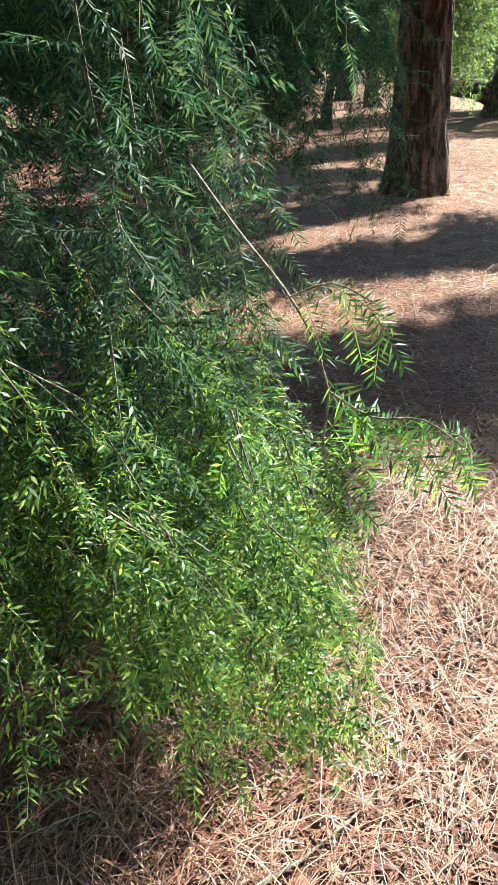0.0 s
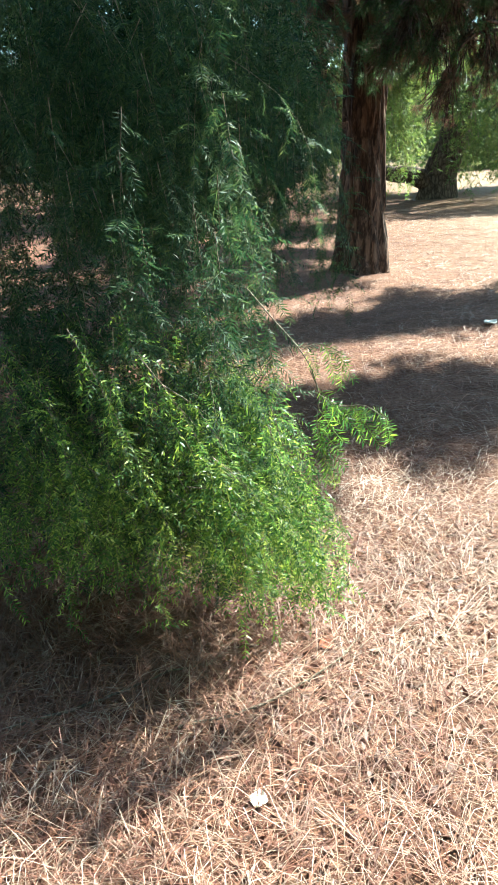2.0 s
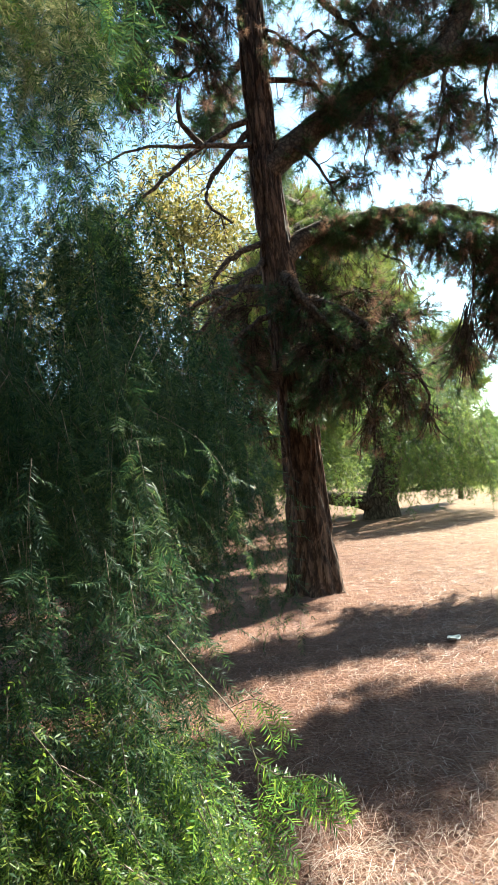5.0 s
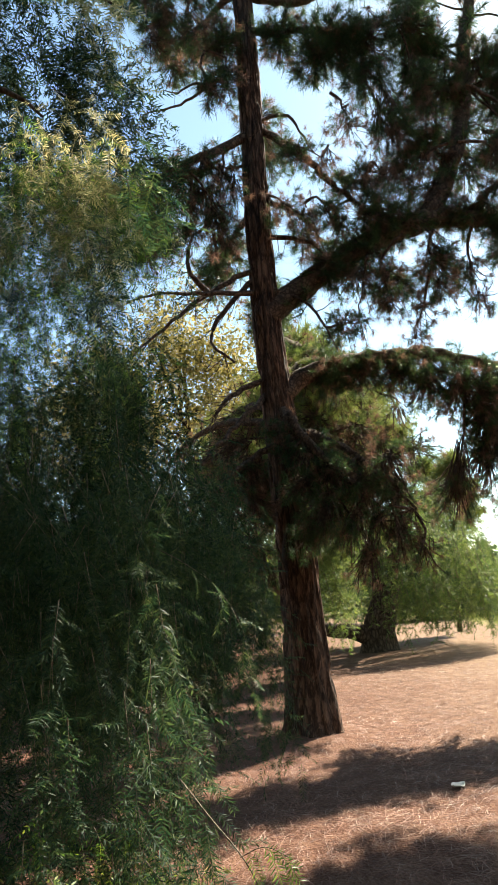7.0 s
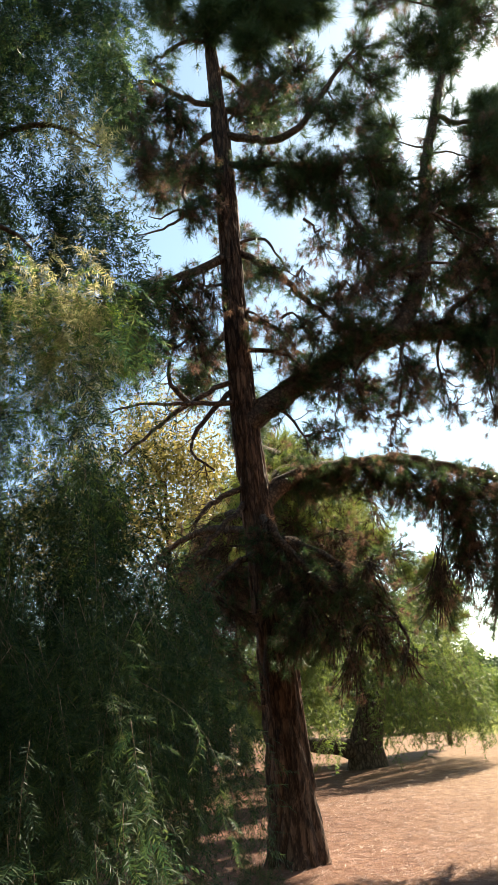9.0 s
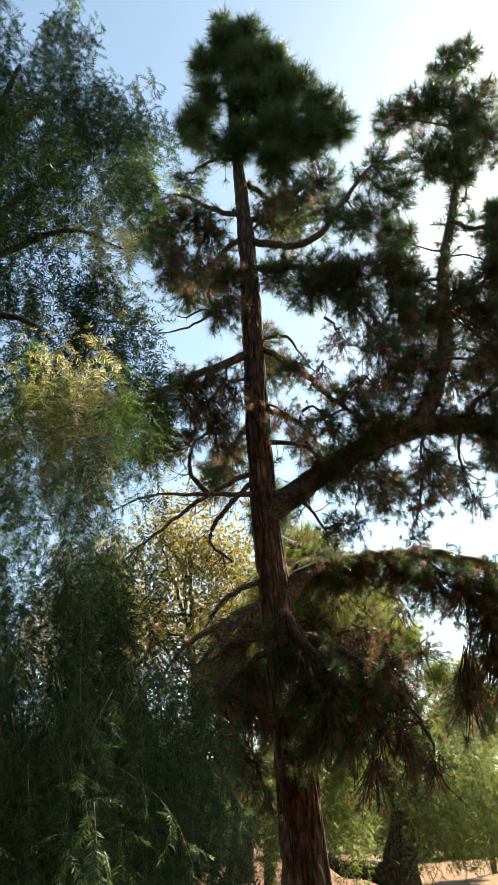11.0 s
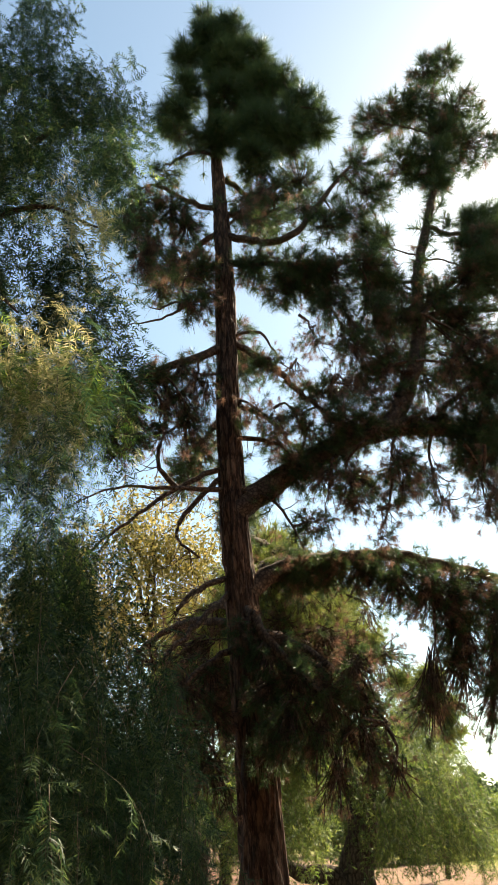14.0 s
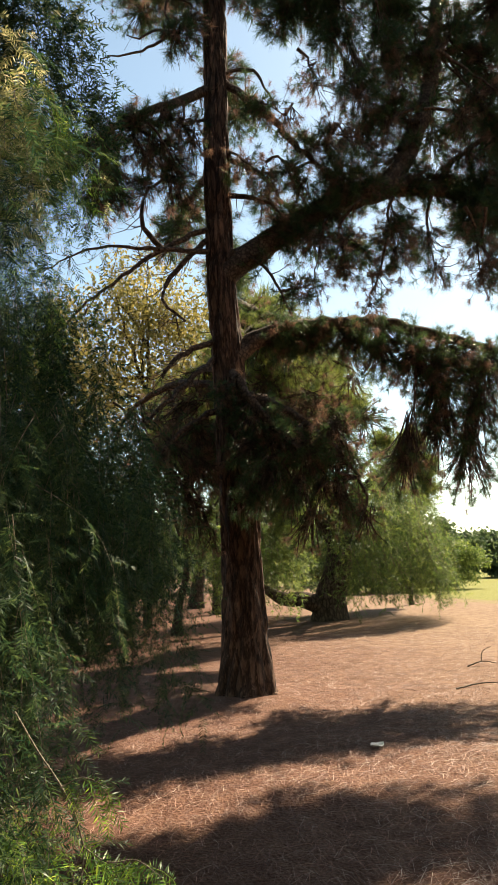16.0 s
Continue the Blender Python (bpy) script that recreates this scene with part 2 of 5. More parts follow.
def pinnate(pairs, length, width, droop, simple=False):
    """A feathered leaf one long along y: leaflets in pairs on a thin stalk, curving down. Simple: three-cornered leaflets."""
    v, f = [], []
    turn = random.Random(pairs * 7 + int(droop * 100))
    z = lambda y: -droop * y * y
    for i in range(3):
        y = i / 2
        v += [(-0.006, y, z(y)), (0.006, y, z(y))]
        if i:
            quad = (2 * i - 2, 2 * i - 1, 2 * i + 1, 2 * i)
            f += [quad[:3], (quad[0], quad[2], quad[3])] if simple else [quad]
    for i in range(pairs):
        y = 0.1 + 0.9 * i / (pairs - 1)
        ln = length * (0.65 + 0.35 * math.sin(math.pi * min(1, 0.15 + 0.85 * i / pairs)))
        for s in (-1, 1):
            a = radians(22 + 26 * i / pairs + 7 * s * (i % 3 - 1))
            dx, dy = s * math.cos(a), math.sin(a)
            k = len(v)
            dz = ln * turn.uniform(-0.65, 0.05)
            tilt = width * turn.uniform(-0.8, 0.8)
            left = (dx * ln * 0.4 - dy * width * s, y + dy * ln * 0.4 + s * dx * width, z(y) + dz * 0.3 + tilt)
            right = (dx * ln * 0.4 + dy * width * s, y + dy * ln * 0.4 - s * dx * width, z(y) + dz * 0.3 - tilt)
            tip = (dx * ln, y + dy * ln, z(y) + dz)
            if simple:
                v += [(0, y - width, z(y) - tilt), (0, y + width, z(y) + tilt), tip]
                f.append((k, k + 1, k + 2))
            else:
                v += [(0, y, z(y)), left, tip, right]
                f.append((k, k + 1, k + 2, k + 3))
    return np.array(v), np.array(f)


LEAVES_BUSH = [pinnate(7, 0.27, 0.031, d) for d in (0.05, 0.35, 0.7)]
LEAVES_NEAR = [pinnate(13, 0.25, 0.0145, d) for d in (0.05, 0.3, 0.6)]
LEAVES_MID = [pinnate(10, 0.26, 0.02, d) for d in (0.1, 0.45)]
LEAVES_INNER = [pinnate(9, 0.28, 0.03, d, True) for d in (0.1, 0.45)]
LEAVES_HIGH = [pinnate(7, 0.30, 0.036, d, True) for d in (0.1, 0.5)]
LEAVES_FAR = [pinnate(5, 0.40, 0.055, d, True) for d in (0.1, 0.45)]


def strands(tops, lengths, out, rng, kind, leaf=0.17, gap=0.055, sway=0.05, twig=0.0022, step=0.2):
    """Hanging shoots with feathered leaves: (twig verts, faces), (leaf verts, faces)."""
    twigs, locs, axes, ups, sizes = [], [], [], [], []
    for p0, ln, h in zip(tops, lengths, out):
        n = max(4, int(ln / (0.6 * step)))
        s = np.linspace(0, 1, n)
        ph = rng.uniform(0, 6.28, 2)
        bend = sway * ln
        line = np.stack([p0[0] + h[0] * (1 - (1 - s) ** 2) + bend * np.sin(s * 4 + ph[0]) * s,
                         p0[1] + h[1] * (1 - (1 - s) ** 2) + bend * np.sin(s * 3.3 + ph[1]) * s,
                         p0[2] - ln * s + 0.12 * np.hypot(h[0], h[1]) * np.sin(np.pi * s)], -1)
        twigs.append(tube(line, [twig * 1.5, twig * 0.5], 3, step))
        m = max(3, int(ln / gap))
        u = (np.arange(m) + rng.uniform(0, 1)) / m
        u = u[u < 1]
        q = np.stack([np.interp(u, s, line[:, i]) for i in range(3)], -1)
        a = np.arange(len(u)) * 2.4 + rng.uniform(0, 6.28) + rng.normal(0, 0.4, len(u))
        down = rng.uniform(-0.35, 1.5, len(u))
        ax = np.stack([np.cos(a), np.sin(a), -down], -1)
        locs.append(q)
        axes.append(ax)
        ups.append(rng.normal(0, 0.35, ax.shape) + np.array([0, 0, 1.0]) + 0.6 * np.stack([np.cos(a), np.sin(a), 0 * a], -1))
        sizes.append(leaf * rng.uniform(0.65, 1.2, len(u)))
    locs, axes, ups, sizes = (np.concatenate(x) for x in (locs, axes, ups, sizes))
    rot = basis(axes, ups, sizes)
    pick = rng.integers(0, len(kind), len(locs))
    leaves = [copies(*kind[k], rot[pick == k], locs[pick == k]) for k in range(len(kind)) if (pick == k).any()]
    return joined(twigs), joined(leaves)


def tuft_shape(needles, rng, width):
    """A pine shoot one needle long along y: thin three-cornered needles set round its last part."""
    v, f = [], []
    for i in range(needles):
        base = rng.uniform(-0.45, 0.0)
        a = rng.uniform(0, 6.28)
        tilt = radians(rng.uniform(8, 70) if base > -0.18 else rng.uniform(40, 95))
        d = np.array([math.sin(tilt) * math.cos(a), math.cos(tilt), math.sin(tilt) * math.sin(a)])
        ln = rng.uniform(0.6, 1.0)
        s = unit(np.cross(d, rng.normal(size=3))) * width
        o = np.array([0, base, 0])
        k = len(v)
        v += [o - s, o + s, o + d * ln + np.array([0, 0, -0.06])]
        f.append((k, k + 1, k + 2))
    return np.array(v), np.array(f)


_trng = np.random.default_rng(5)
TUFTS = [tuft_shape(56, _trng, 0.015) for _ in range(5)]
TUFTS_FAR = [tuft_shape(36, _trng, 0.024) for _ in range(3)]


def tufts(locs, axes, size, rng, kind=TUFTS):
    rot = basis(axes, rng.normal(size=axes.shape), size)
    pick = rng.integers(0, len(kind), len(locs))
    return joined([copies(*kind[k], rot[pick == k], locs[pick == k]) for k in range(len(kind)) if (pick == k).any()])

# ---- ground ----


def height(x, y):
    """The ground's height: a low mound of litter at the pine's foot, small swells elsewhere."""
    r = np.hypot(x - 1.95, y - 10.7)
    z = 0.10 * np.exp(-(r / 0.75) ** 2) + 0.03 * np.sin(x * 0.9 + 1.3) * np.sin(y * 0.7) + 0.012 * np.sin(x * 3.1 + y * 1.7) * np.sin(y * 2.6 - x)
    far = np.clip((np.hypot(x, y) - 26) / 30, 0, 1)
    return z + far * 0.25 * np.sin(x * 0.06 + 2.0) * np.sin(y * 0.05)


def spaced(near, far, n, k):
    t = np.linspace(-1, 1, n)
    return near * t + (far - near) * np.sign(t) * np.abs(t) ** k


def ground_mat():
    m, n, l, b = node_mat("dry_ground")
    coord = n.new("ShaderNodeTexCoord")

    def noise_at(scale, detail=4, stretch=None):
        t = n.new("ShaderNodeTexNoise")
        t.inputs["Scale"].default_value, t.inputs["Detail"].default_value = scale, detail
        if stretch:
            mp = n.new("ShaderNodeMapping")
            mp.inputs["Scale"].default_value = stretch
            l.new(coord.outputs["Object"], mp.inputs["Vector"])
            l.new(mp.outputs[0], t.inputs["Vector"])
        else:
            l.new(coord.outputs["Object"], t.inputs["Vector"])
        return t

    def mixed(fac, a, c):
        x = n.new("ShaderNodeMix")
        x.data_type = "RGBA"
        l.new(fac, x.inputs[0])
        l.new(a, x.inputs[6])
        l.new(c, x.inputs[7])
        return x.outputs[2]

    fine, mid, wide = noise_at(38, 6), noise_at(5, 5), noise_at(0.35, 3)
    litter = ramp(n, [(0.3, (0.066, 0.030, 0.020)), (0.5, (0.120, 0.058, 0.038)), (0.7, (0.195, 0.106, 0.070))])
    grass = ramp(n, [(0.3, (0.095, 0.052, 0.033)), (0.5, (0.190, 0.118, 0.075)), (0.7, (0.300, 0.200, 0.130))])
    green = ramp(n, [(0.3, (0.090, 0.096, 0.019)), (0.7, (0.218, 0.205, 0.051))])
    blend = n.new("ShaderNodeMix")
    blend.inputs[0].default_value = 0.5
    l.new(fine.outputs["Fac"], blend.inputs[2])
    l.new(mid.outputs["Fac"], blend.inputs[3])
    for r in (litter, grass, green):
        l.new(blend.outputs[0], r.inputs[0])
    # dry grass takes over in the open, away from the trees
    sep = n.new("ShaderNodeSeparateXYZ")
    l.new(coord.outputs["Object"], sep.inputs[0])
    side = n.new("ShaderNodeMath")
    side.operation = "MULTIPLY_ADD"
    side.inputs[1].default_value = 1.0
    l.new(sep.outputs[0], side.inputs[0])
    wob = n.new("ShaderNodeMath")
    wob.operation = "MULTIPLY_ADD"
    wob.inputs[1].default_value, wob.inputs[2].default_value = 5.0, -2.5
    l.new(wide.outputs["Fac"], wob.inputs[0])
    l.new(wob.outputs[0], side.inputs[2])
    open_ = n.new("ShaderNodeMapRange")
    open_.inputs[1].default_value, open_.inputs[2].default_value = 3.0, 9.0
    l.new(side.outputs[0], open_.inputs[0])
    lawn = n.new("ShaderNodeMapRange")
    lawn.inputs[1].default_value, lawn.inputs[2].default_value = 12.6, 14.0
    l.new(side.outputs[0], lawn.inputs[0])
    lawn_y = n.new("ShaderNodeMapRange")
    lawn_y.inputs[1].default_value, lawn_y.inputs[2].default_value = 24, 26
    l.new(sep.outputs[1], lawn_y.inputs[0])
    both = n.new("ShaderNodeMath")
    both.operation = "MULTIPLY"
    l.new(lawn.outputs[0], both.inputs[0])
    l.new(lawn_y.outputs[0], both.inputs[1])
    c = mixed(open_.outputs[0], litter.outputs[0], grass.outputs[0])
    c = mixed(both.outputs[0], c, green.outputs[0])
    l.new(c, b.inputs["Base Color"])
    b.inputs["Roughness"].default_value = 0.95
    b.inputs["Specular IOR Level"].default_value = 0.15
    bp = n.new("ShaderNodeBump")
    bp.inputs["Strength"].default_value, bp.inputs["Distance"].default_value = 0.9, 0.03
    l.new(fine.outputs["Fac"], bp.inputs["Height"])
    l.new(bp.outputs[0], b.inputs["Normal"])
    return m


gx, gy = spaced(9, 900, 200, 5) + 1.0, spaced(11, 900, 220, 5) + 8.0
GX, GY = np.meshgrid(gx, gy, indexing="ij")
gv = np.stack([GX, GY, height(GX, GY)], -1).reshape(-1, 3)
gi, gj = np.meshgrid(np.arange(len(gx) - 1), np.arange(len(gy) - 1), indexing="ij")
gk = gi * len(gy) + gj
gf = np.stack([gk, gk + len(gy), gk + len(gy) + 1, gk + 1], -1).reshape(-1, 4)
single("ground", gv, gf, ground_mat(), "dry park ground of pine litter and straw-coloured grass", "ground", True, "structure", base=(0, 0, 0))

# ---- the pine ----
pine_rng = np.random.default_rng(11)
pine = thing("pine_tree", (1.95, 10.75, 0.0), "tall pine with fissured red-brown bark and drooping dark needles", "tree")
TRUNK = [(1.97, 10.75, -0.1), (1.96, 10.78, 0.25), (1.97, 10.8, 0.9), (1.96, 10.8, 2.0), (1.91, 10.8, 3.3), (1.86, 10.8, 4.7), (1.81, 10.8, 6.0),
         (1.81, 10.8, 7.4), (1.84, 10.8, 8.8), (1.86, 10.8, 10.6), (1.83, 10.8, 12.1), (1.78, 10.8, 13.8), (1.76, 10.8, 15.7), (1.72, 10.8, 17.5)]
TRUNK_R = [0.37, 0.33, 0.275, 0.25, 0.225, 0.205, 0.185, 0.175, 0.17, 0.145, 0.12, 0.085, 0.055, 0.02]


def bark_trunk(points, radii, segs, step, depth, rng):
    """A trunk whose bark stands in long plates between fissures."""
    v, f = tube(points, radii, segs, step)
    n = len(v) // segs
    v = v.reshape(n, segs, 3)
    c = v.mean(1, keepdims=True)
    for i in range(n):
        z = c[i, 0, 2]
        for j in range(segs):
            a = 2 * math.pi * j / segs
            q = Vector((math.cos(a) * 2.6, math.sin(a) * 2.6, z * 1.25))
            d, _ = noise.voronoi(q + Vector((noise.noise(q * 1.7), noise.noise(q * 1.7 + Vector((9, 0, 0))), 0)) * 0.35)
            plate = min(1.0, (d[1] - d[0]) * 4.0) * (0.75 + 0.5 * noise.noise(q * 0.7))
            flare = 0.0
            if z < 1.0:
                flare = 0.06 * (1 - z) ** 2 * max(0, math.sin(a * 5 + 1.0))
            r = np.linalg.norm(v[i, j] - c[i, 0])
            k = (r + depth * (plate - 0.6) * min(1, r / 0.15) + 0.006 * noise.noise(q * 9) + flare) / max(r, 1e-6)
            v[i, j] = c[i, 0] + (v[i, j] - c[i, 0]) * k
    return v.reshape(-1, 3), f


part("trunk", *bark_trunk(TRUNK, TRUNK_R, 96, 0.045, 0.05, pine_rng), PINE_BARK, pine, "red-brown bark in long grey-edged plates")


def skeleton_nodes(points):
    return curve(points, 0.12)[0]


def pine_limb(points, radii, clumps, label="", size=0.33, dead=0.0, droop=0.0, twig_r=0.008, fringe=1.0, thick=1.6, green=NEEDLE):
    """A limb with its twigs, and the needles on them. Clumps: x, y, z, radius, shoots."""
    rng = pine_rng
    limb = part("limb", *tube(points, radii, 10, 0.12, 0.05, 0.012, rng), LIMB_BARK, pine, label, True)
    if not clumps:
        return limb
    nodes = skeleton_nodes(points)
    bare, green_l, green_a, dead_l, dead_a = [], [], [], [], []
    for x, y, z, r, n in clumps:
        c = np.array([x, y, z])
        start = nodes[np.argmin(np.linalg.norm(nodes - c, axis=1))]
        mid = (start + c) / 2 + rng.normal(0, 0.08, 3) + np.array([0, 0, 0.06])
        bough = np.array([start, mid, c])
        bare.append(tube(bough, [0.022, 0.016, 0.009], 6, 0.1, 0, 0.008, rng))
        n = int(n * thick * 1.9)
        d = unit(rng.normal(size=(n, 3)))
        p = c + d * (r * rng.uniform(0.25, 1.0, (n, 1)) ** 0.5) * np.array([1.0, 1.15, 0.85])
        p[:, 2] -= droop * rng.uniform(0, 1, n) * r
        on = bough[1] + (bough[2] - bough[1]) * rng.uniform(0.1, 1.0, (n, 1))
        on = on + (p - on) * rng.uniform(0, 0.35, (n, 1)) + rng.normal(0, 0.03, (n, 3))
        bare.append(thin_twigs(on, p, twig_r * rng.uniform(0.7, 1.5, n), rng.uniform(-0.1, 0.25)))
        m = int(n * 0.7)
        at = c + unit(rng.normal(size=(m, 3))) * r * rng.uniform(0.2, 1.15, (m, 1))
        bare.append(thin_twigs(on[:m], at - np.array([0, 0, 0.25]) * rng.uniform(0, 1, (m, 1)), twig_r * rng.uniform(0.4, 0.9, m), rng.uniform(-0.15, 0.3)))
        ax = unit(p - on) + np.array([0, 0, 0.35 - 0.9 * droop]) + rng.normal(0, 0.3, (n, 3))
        isdead = rng.uniform(0, 1, n) < dead
        green_l.append(p[~isdead]), green_a.append(ax[~isdead])
        dead_l.append(p[isdead])
        dead_a.append(ax[isdead] * 0.5 + np.array([0, 0, -0.7]) + rng.normal(0, 0.35, (int(isdead.sum()), 3)))
    along = nodes[len(nodes) // 12:]
    n = int(len(along) * 0.12 * 16 * fringe)
    if n:
        on = along[rng.integers(0, len(along), n)]
        p = on + np.stack([rng.normal(0, 0.12, n), rng.normal(0, 0.16, n), rng.normal(0.02 - 0.16 * droop, 0.14, n)], -1)
        bare.append(thin_twigs(on, p, twig_r * rng.uniform(0.6, 1.2, n), 0.1))
        isdead = rng.uniform(0, 1, n) < dead
        ax = unit(p - on) + rng.normal(0, 0.3, (n, 3)) + np.array([0, 0, 0.3 - 0.9 * droop])
        green_l.append(p[~isdead]), green_a.append(ax[~isdead]), dead_l.append(p[isdead]), dead_a.append(ax[isdead] * 0.5 + np.array([0, 0, -0.7]) + rng.normal(0, 0.35, (int(isdead.sum()), 3)))
    part("twig_growth", *joined(bare), LIMB_BARK, limb, "thin bare twigs", kind="stuff")
    gl, ga = np.concatenate(green_l), np.concatenate(green_a)
    if len(gl):
        part("needles", *tufts(gl, ga, 0.64 * size * rng.uniform(0.7, 1.15, len(gl)), rng), green, limb, "long needles in tufts", kind="stuff")
    dl, da = np.concatenate(dead_l), np.concatenate(dead_a)
    if len(dl):
        part("dead_needles", *tufts(dl, da, size * 0.52 * rng.uniform(0.7, 1.15, len(dl)), rng), NEEDLE_DEAD, limb, "withered brown needles hanging in tufts", kind="stuff")
    return limb


# the thick limb that sweeps to the right, and the second stem that rises from it
# its last two clumps are added past the view's edge to shade the ground
pine_limb([(1.84, 10.80, 5.50), (2.22, 10.79, 5.82), (2.74, 10.77, 6.18), (3.33, 10.75, 6.55), (4.28, 10.73, 6.93), (4.87, 10.72, 6.94), (5.62, 10.70, 6.89), (6.77, 10.68, 6.96), (7.89, 10.67, 6.91)],
          [0.19, 0.18, 0.175, 0.17, 0.17, 0.13, 0.10, 0.07, 0.03],
          [(3.31, 10.76, 6.55, 0.42, 26), (3.77, 10.75, 7.03, 0.47, 34), (3.11, 10.76, 6.08, 0.36, 14), (3.72, 10.77, 5.93, 0.43, 24), (4.43, 10.75, 6.18, 0.47, 26),
           (5.02, 10.74, 7.09, 0.43, 24), (5.62, 10.72, 6.61, 0.55, 42), (5.74, 10.74, 7.14, 0.53, 42), (6.45, 10.71, 6.56, 0.61, 46), (7.08, 10.70, 7.17, 0.61, 44), (7.80, 10.68, 6.73, 0.69, 44), (5.63, 10.68, 6.50, 0.40, 22), (6.14, 10.69, 5.88, 0.51, 40), (6.81, 10.69, 6.11, 0.51, 40)],
          "thick dark limb sweeping outward", dead=0.3, droop=0.35, fringe=4.5)
pine_limb([(4.28, 10.73, 6.93), (4.64, 10.74, 7.48), (4.94, 10.75, 8.12), (5.21, 10.76, 9.12), (5.40, 10.77, 10.27), (5.84, 10.78, 11.60), (6.30, 10.79, 13.12), (6.60, 10.80, 15.20), (7.02, 10.79, 16.55)],
          [0.15, 0.14, 0.13, 0.115, 0.10, 0.08, 0.06, 0.04, 0.015],
          [(7.26, 10.77, 16.97, 0.41, 13), (6.69, 10.77, 16.56, 0.39, 14), (5.66, 10.77, 14.91, 0.46, 18), (5.09, 10.77, 14.50, 0.39, 14), (6.17, 10.77, 15.11, 0.52, 20), (7.20, 10.77, 15.22, 0.57, 26),
           (7.31, 10.77, 14.08, 0.62, 28), (5.55, 10.77, 13.26, 0.57, 24), (6.65, 10.76, 10.25, 0.52, 32), (6.36, 10.79, 13.52, 0.51, 24), (6.32, 10.78, 12.93, 0.41, 16), (4.63, 10.77, 10.99, 0.41, 18), (6.73, 10.78, 14.46, 0.41, 16), (4.68, 10.78, 9.77, 0.46, 22)],
          "second stem rising from the thick limb", size=0.52, dead=0.12, fringe=0.9)
pine_limb([(5.21, 10.76, 9.12), (5.77, 10.75, 9.40), (6.64, 10.73, 9.46), (7.77, 10.71, 9.31)], [0.05, 0.045, 0.035, 0.015],
          [(6.05, 10.76, 9.31, 0.52, 26), (7.07, 10.73, 9.90, 0.54, 16), (6.00, 10.75, 8.24, 0.53, 30), (6.86, 10.73, 8.39, 0.54, 20), (6.25, 10.74, 7.57, 0.53, 34)], dead=0.2, droop=0.2)
pine_limb([(4.59, 10.72, 6.93), (5.01, 10.70, 6.97), (5.33, 10.70, 7.37), (5.96, 10.69, 7.89)], [0.07, 0.06, 0.05, 0.03], [(6.14, 10.69, 7.91, 0.40, 20)])
# clumps added at the crown's right edge to shade the pepper curtain
pine_limb([(5.84, 10.78, 11.50), (6.40, 11.00, 11.60), (7.10, 11.20, 12.00), (7.40, 11.30, 12.60)], [0.05, 0.045, 0.035, 0.012],
          [(7.20, 11.20, 10.90, 0.50, 18), (7.20, 11.20, 11.60, 0.50, 18), (7.20, 11.30, 12.20, 0.45, 18), (7.25, 11.40, 12.60, 0.35, 18), (7.65, 11.40, 12.70, 0.35, 18)], thick=1.2, size=0.46)
pine_limb([(5.21, 10.76, 9.12), (5.30, 11.00, 8.80), (5.60, 11.50, 9.00)], [0.05, 0.04, 0.015],
          [(4.80, 11.30, 8.50, 0.45, 30), (5.40, 11.40, 9.10, 0.50, 34), (6.00, 11.30, 8.60, 0.50, 30), (5.40, 11.40, 8.20, 0.45, 30), (4.70, 11.30, 9.40, 0.45, 26)], thick=1.2, dead=0.2)
# the level limb with hanging needles
pine_limb([(1.93, 10.75, 4.35), (2.35, 10.89, 4.66), (3.04, 11.05, 4.88), (3.71, 11.22, 5.01), (4.24, 11.33, 5.08), (4.98, 11.44, 4.98), (5.80, 11.52, 4.82), (7.15, 11.60, 4.52), (8.24, 11.66, 4.03)],
          [0.135, 0.13, 0.12, 0.11, 0.10, 0.09, 0.07, 0.05, 0.02],
          [(2.66, 11.00, 4.79, 0.33, 34), (3.19, 11.11, 4.85, 0.31, 36), (3.76, 11.22, 4.86, 0.35, 36), (4.24, 11.33, 4.74, 0.44, 40), (4.75, 11.38, 4.61, 0.56, 52), (5.31, 11.46, 4.64, 0.57, 56), (5.08, 11.44, 3.98, 0.50, 36),
           (5.93, 11.52, 4.50, 0.65, 60), (5.75, 11.49, 3.77, 0.51, 34), (4.95, 11.44, 3.47, 0.50, 36), (4.44, 11.38, 3.01, 0.43, 24), (5.44, 11.46, 2.98, 0.51, 30), (6.63, 11.55, 4.33, 0.72, 60), (6.37, 11.55, 3.42, 0.52, 30), (7.55, 11.60, 3.98, 0.80, 50)],
          "level limb hung with needles", size=0.27, dead=0.35, droop=0.75, fringe=4.0)
# the low dense boughs round the trunk
pine_limb([(1.92, 10.65, 4.1), (1.95, 10.3, 3.9), (2.2, 10.05, 3.4), (2.6, 9.95, 2.9)], [0.07, 0.06, 0.045, 0.02],
          [(1.85, 10.35, 3.85, 0.3, 46), (2.1, 10.2, 3.55, 0.36, 70), (2.35, 10.1, 3.2, 0.38, 74), (2.2, 10.05, 2.75, 0.38, 76), (2.65, 10.0, 3.05, 0.36, 60), (2.0, 10.3, 3.1, 0.34, 60), (2.0, 10.2, 2.5, 0.28, 40), (2.5, 10.0, 2.45, 0.3, 40)],
          "low drooping bough dense with needles", size=0.22, dead=0.2, droop=1.0, thick=0.6, fringe=0.5)
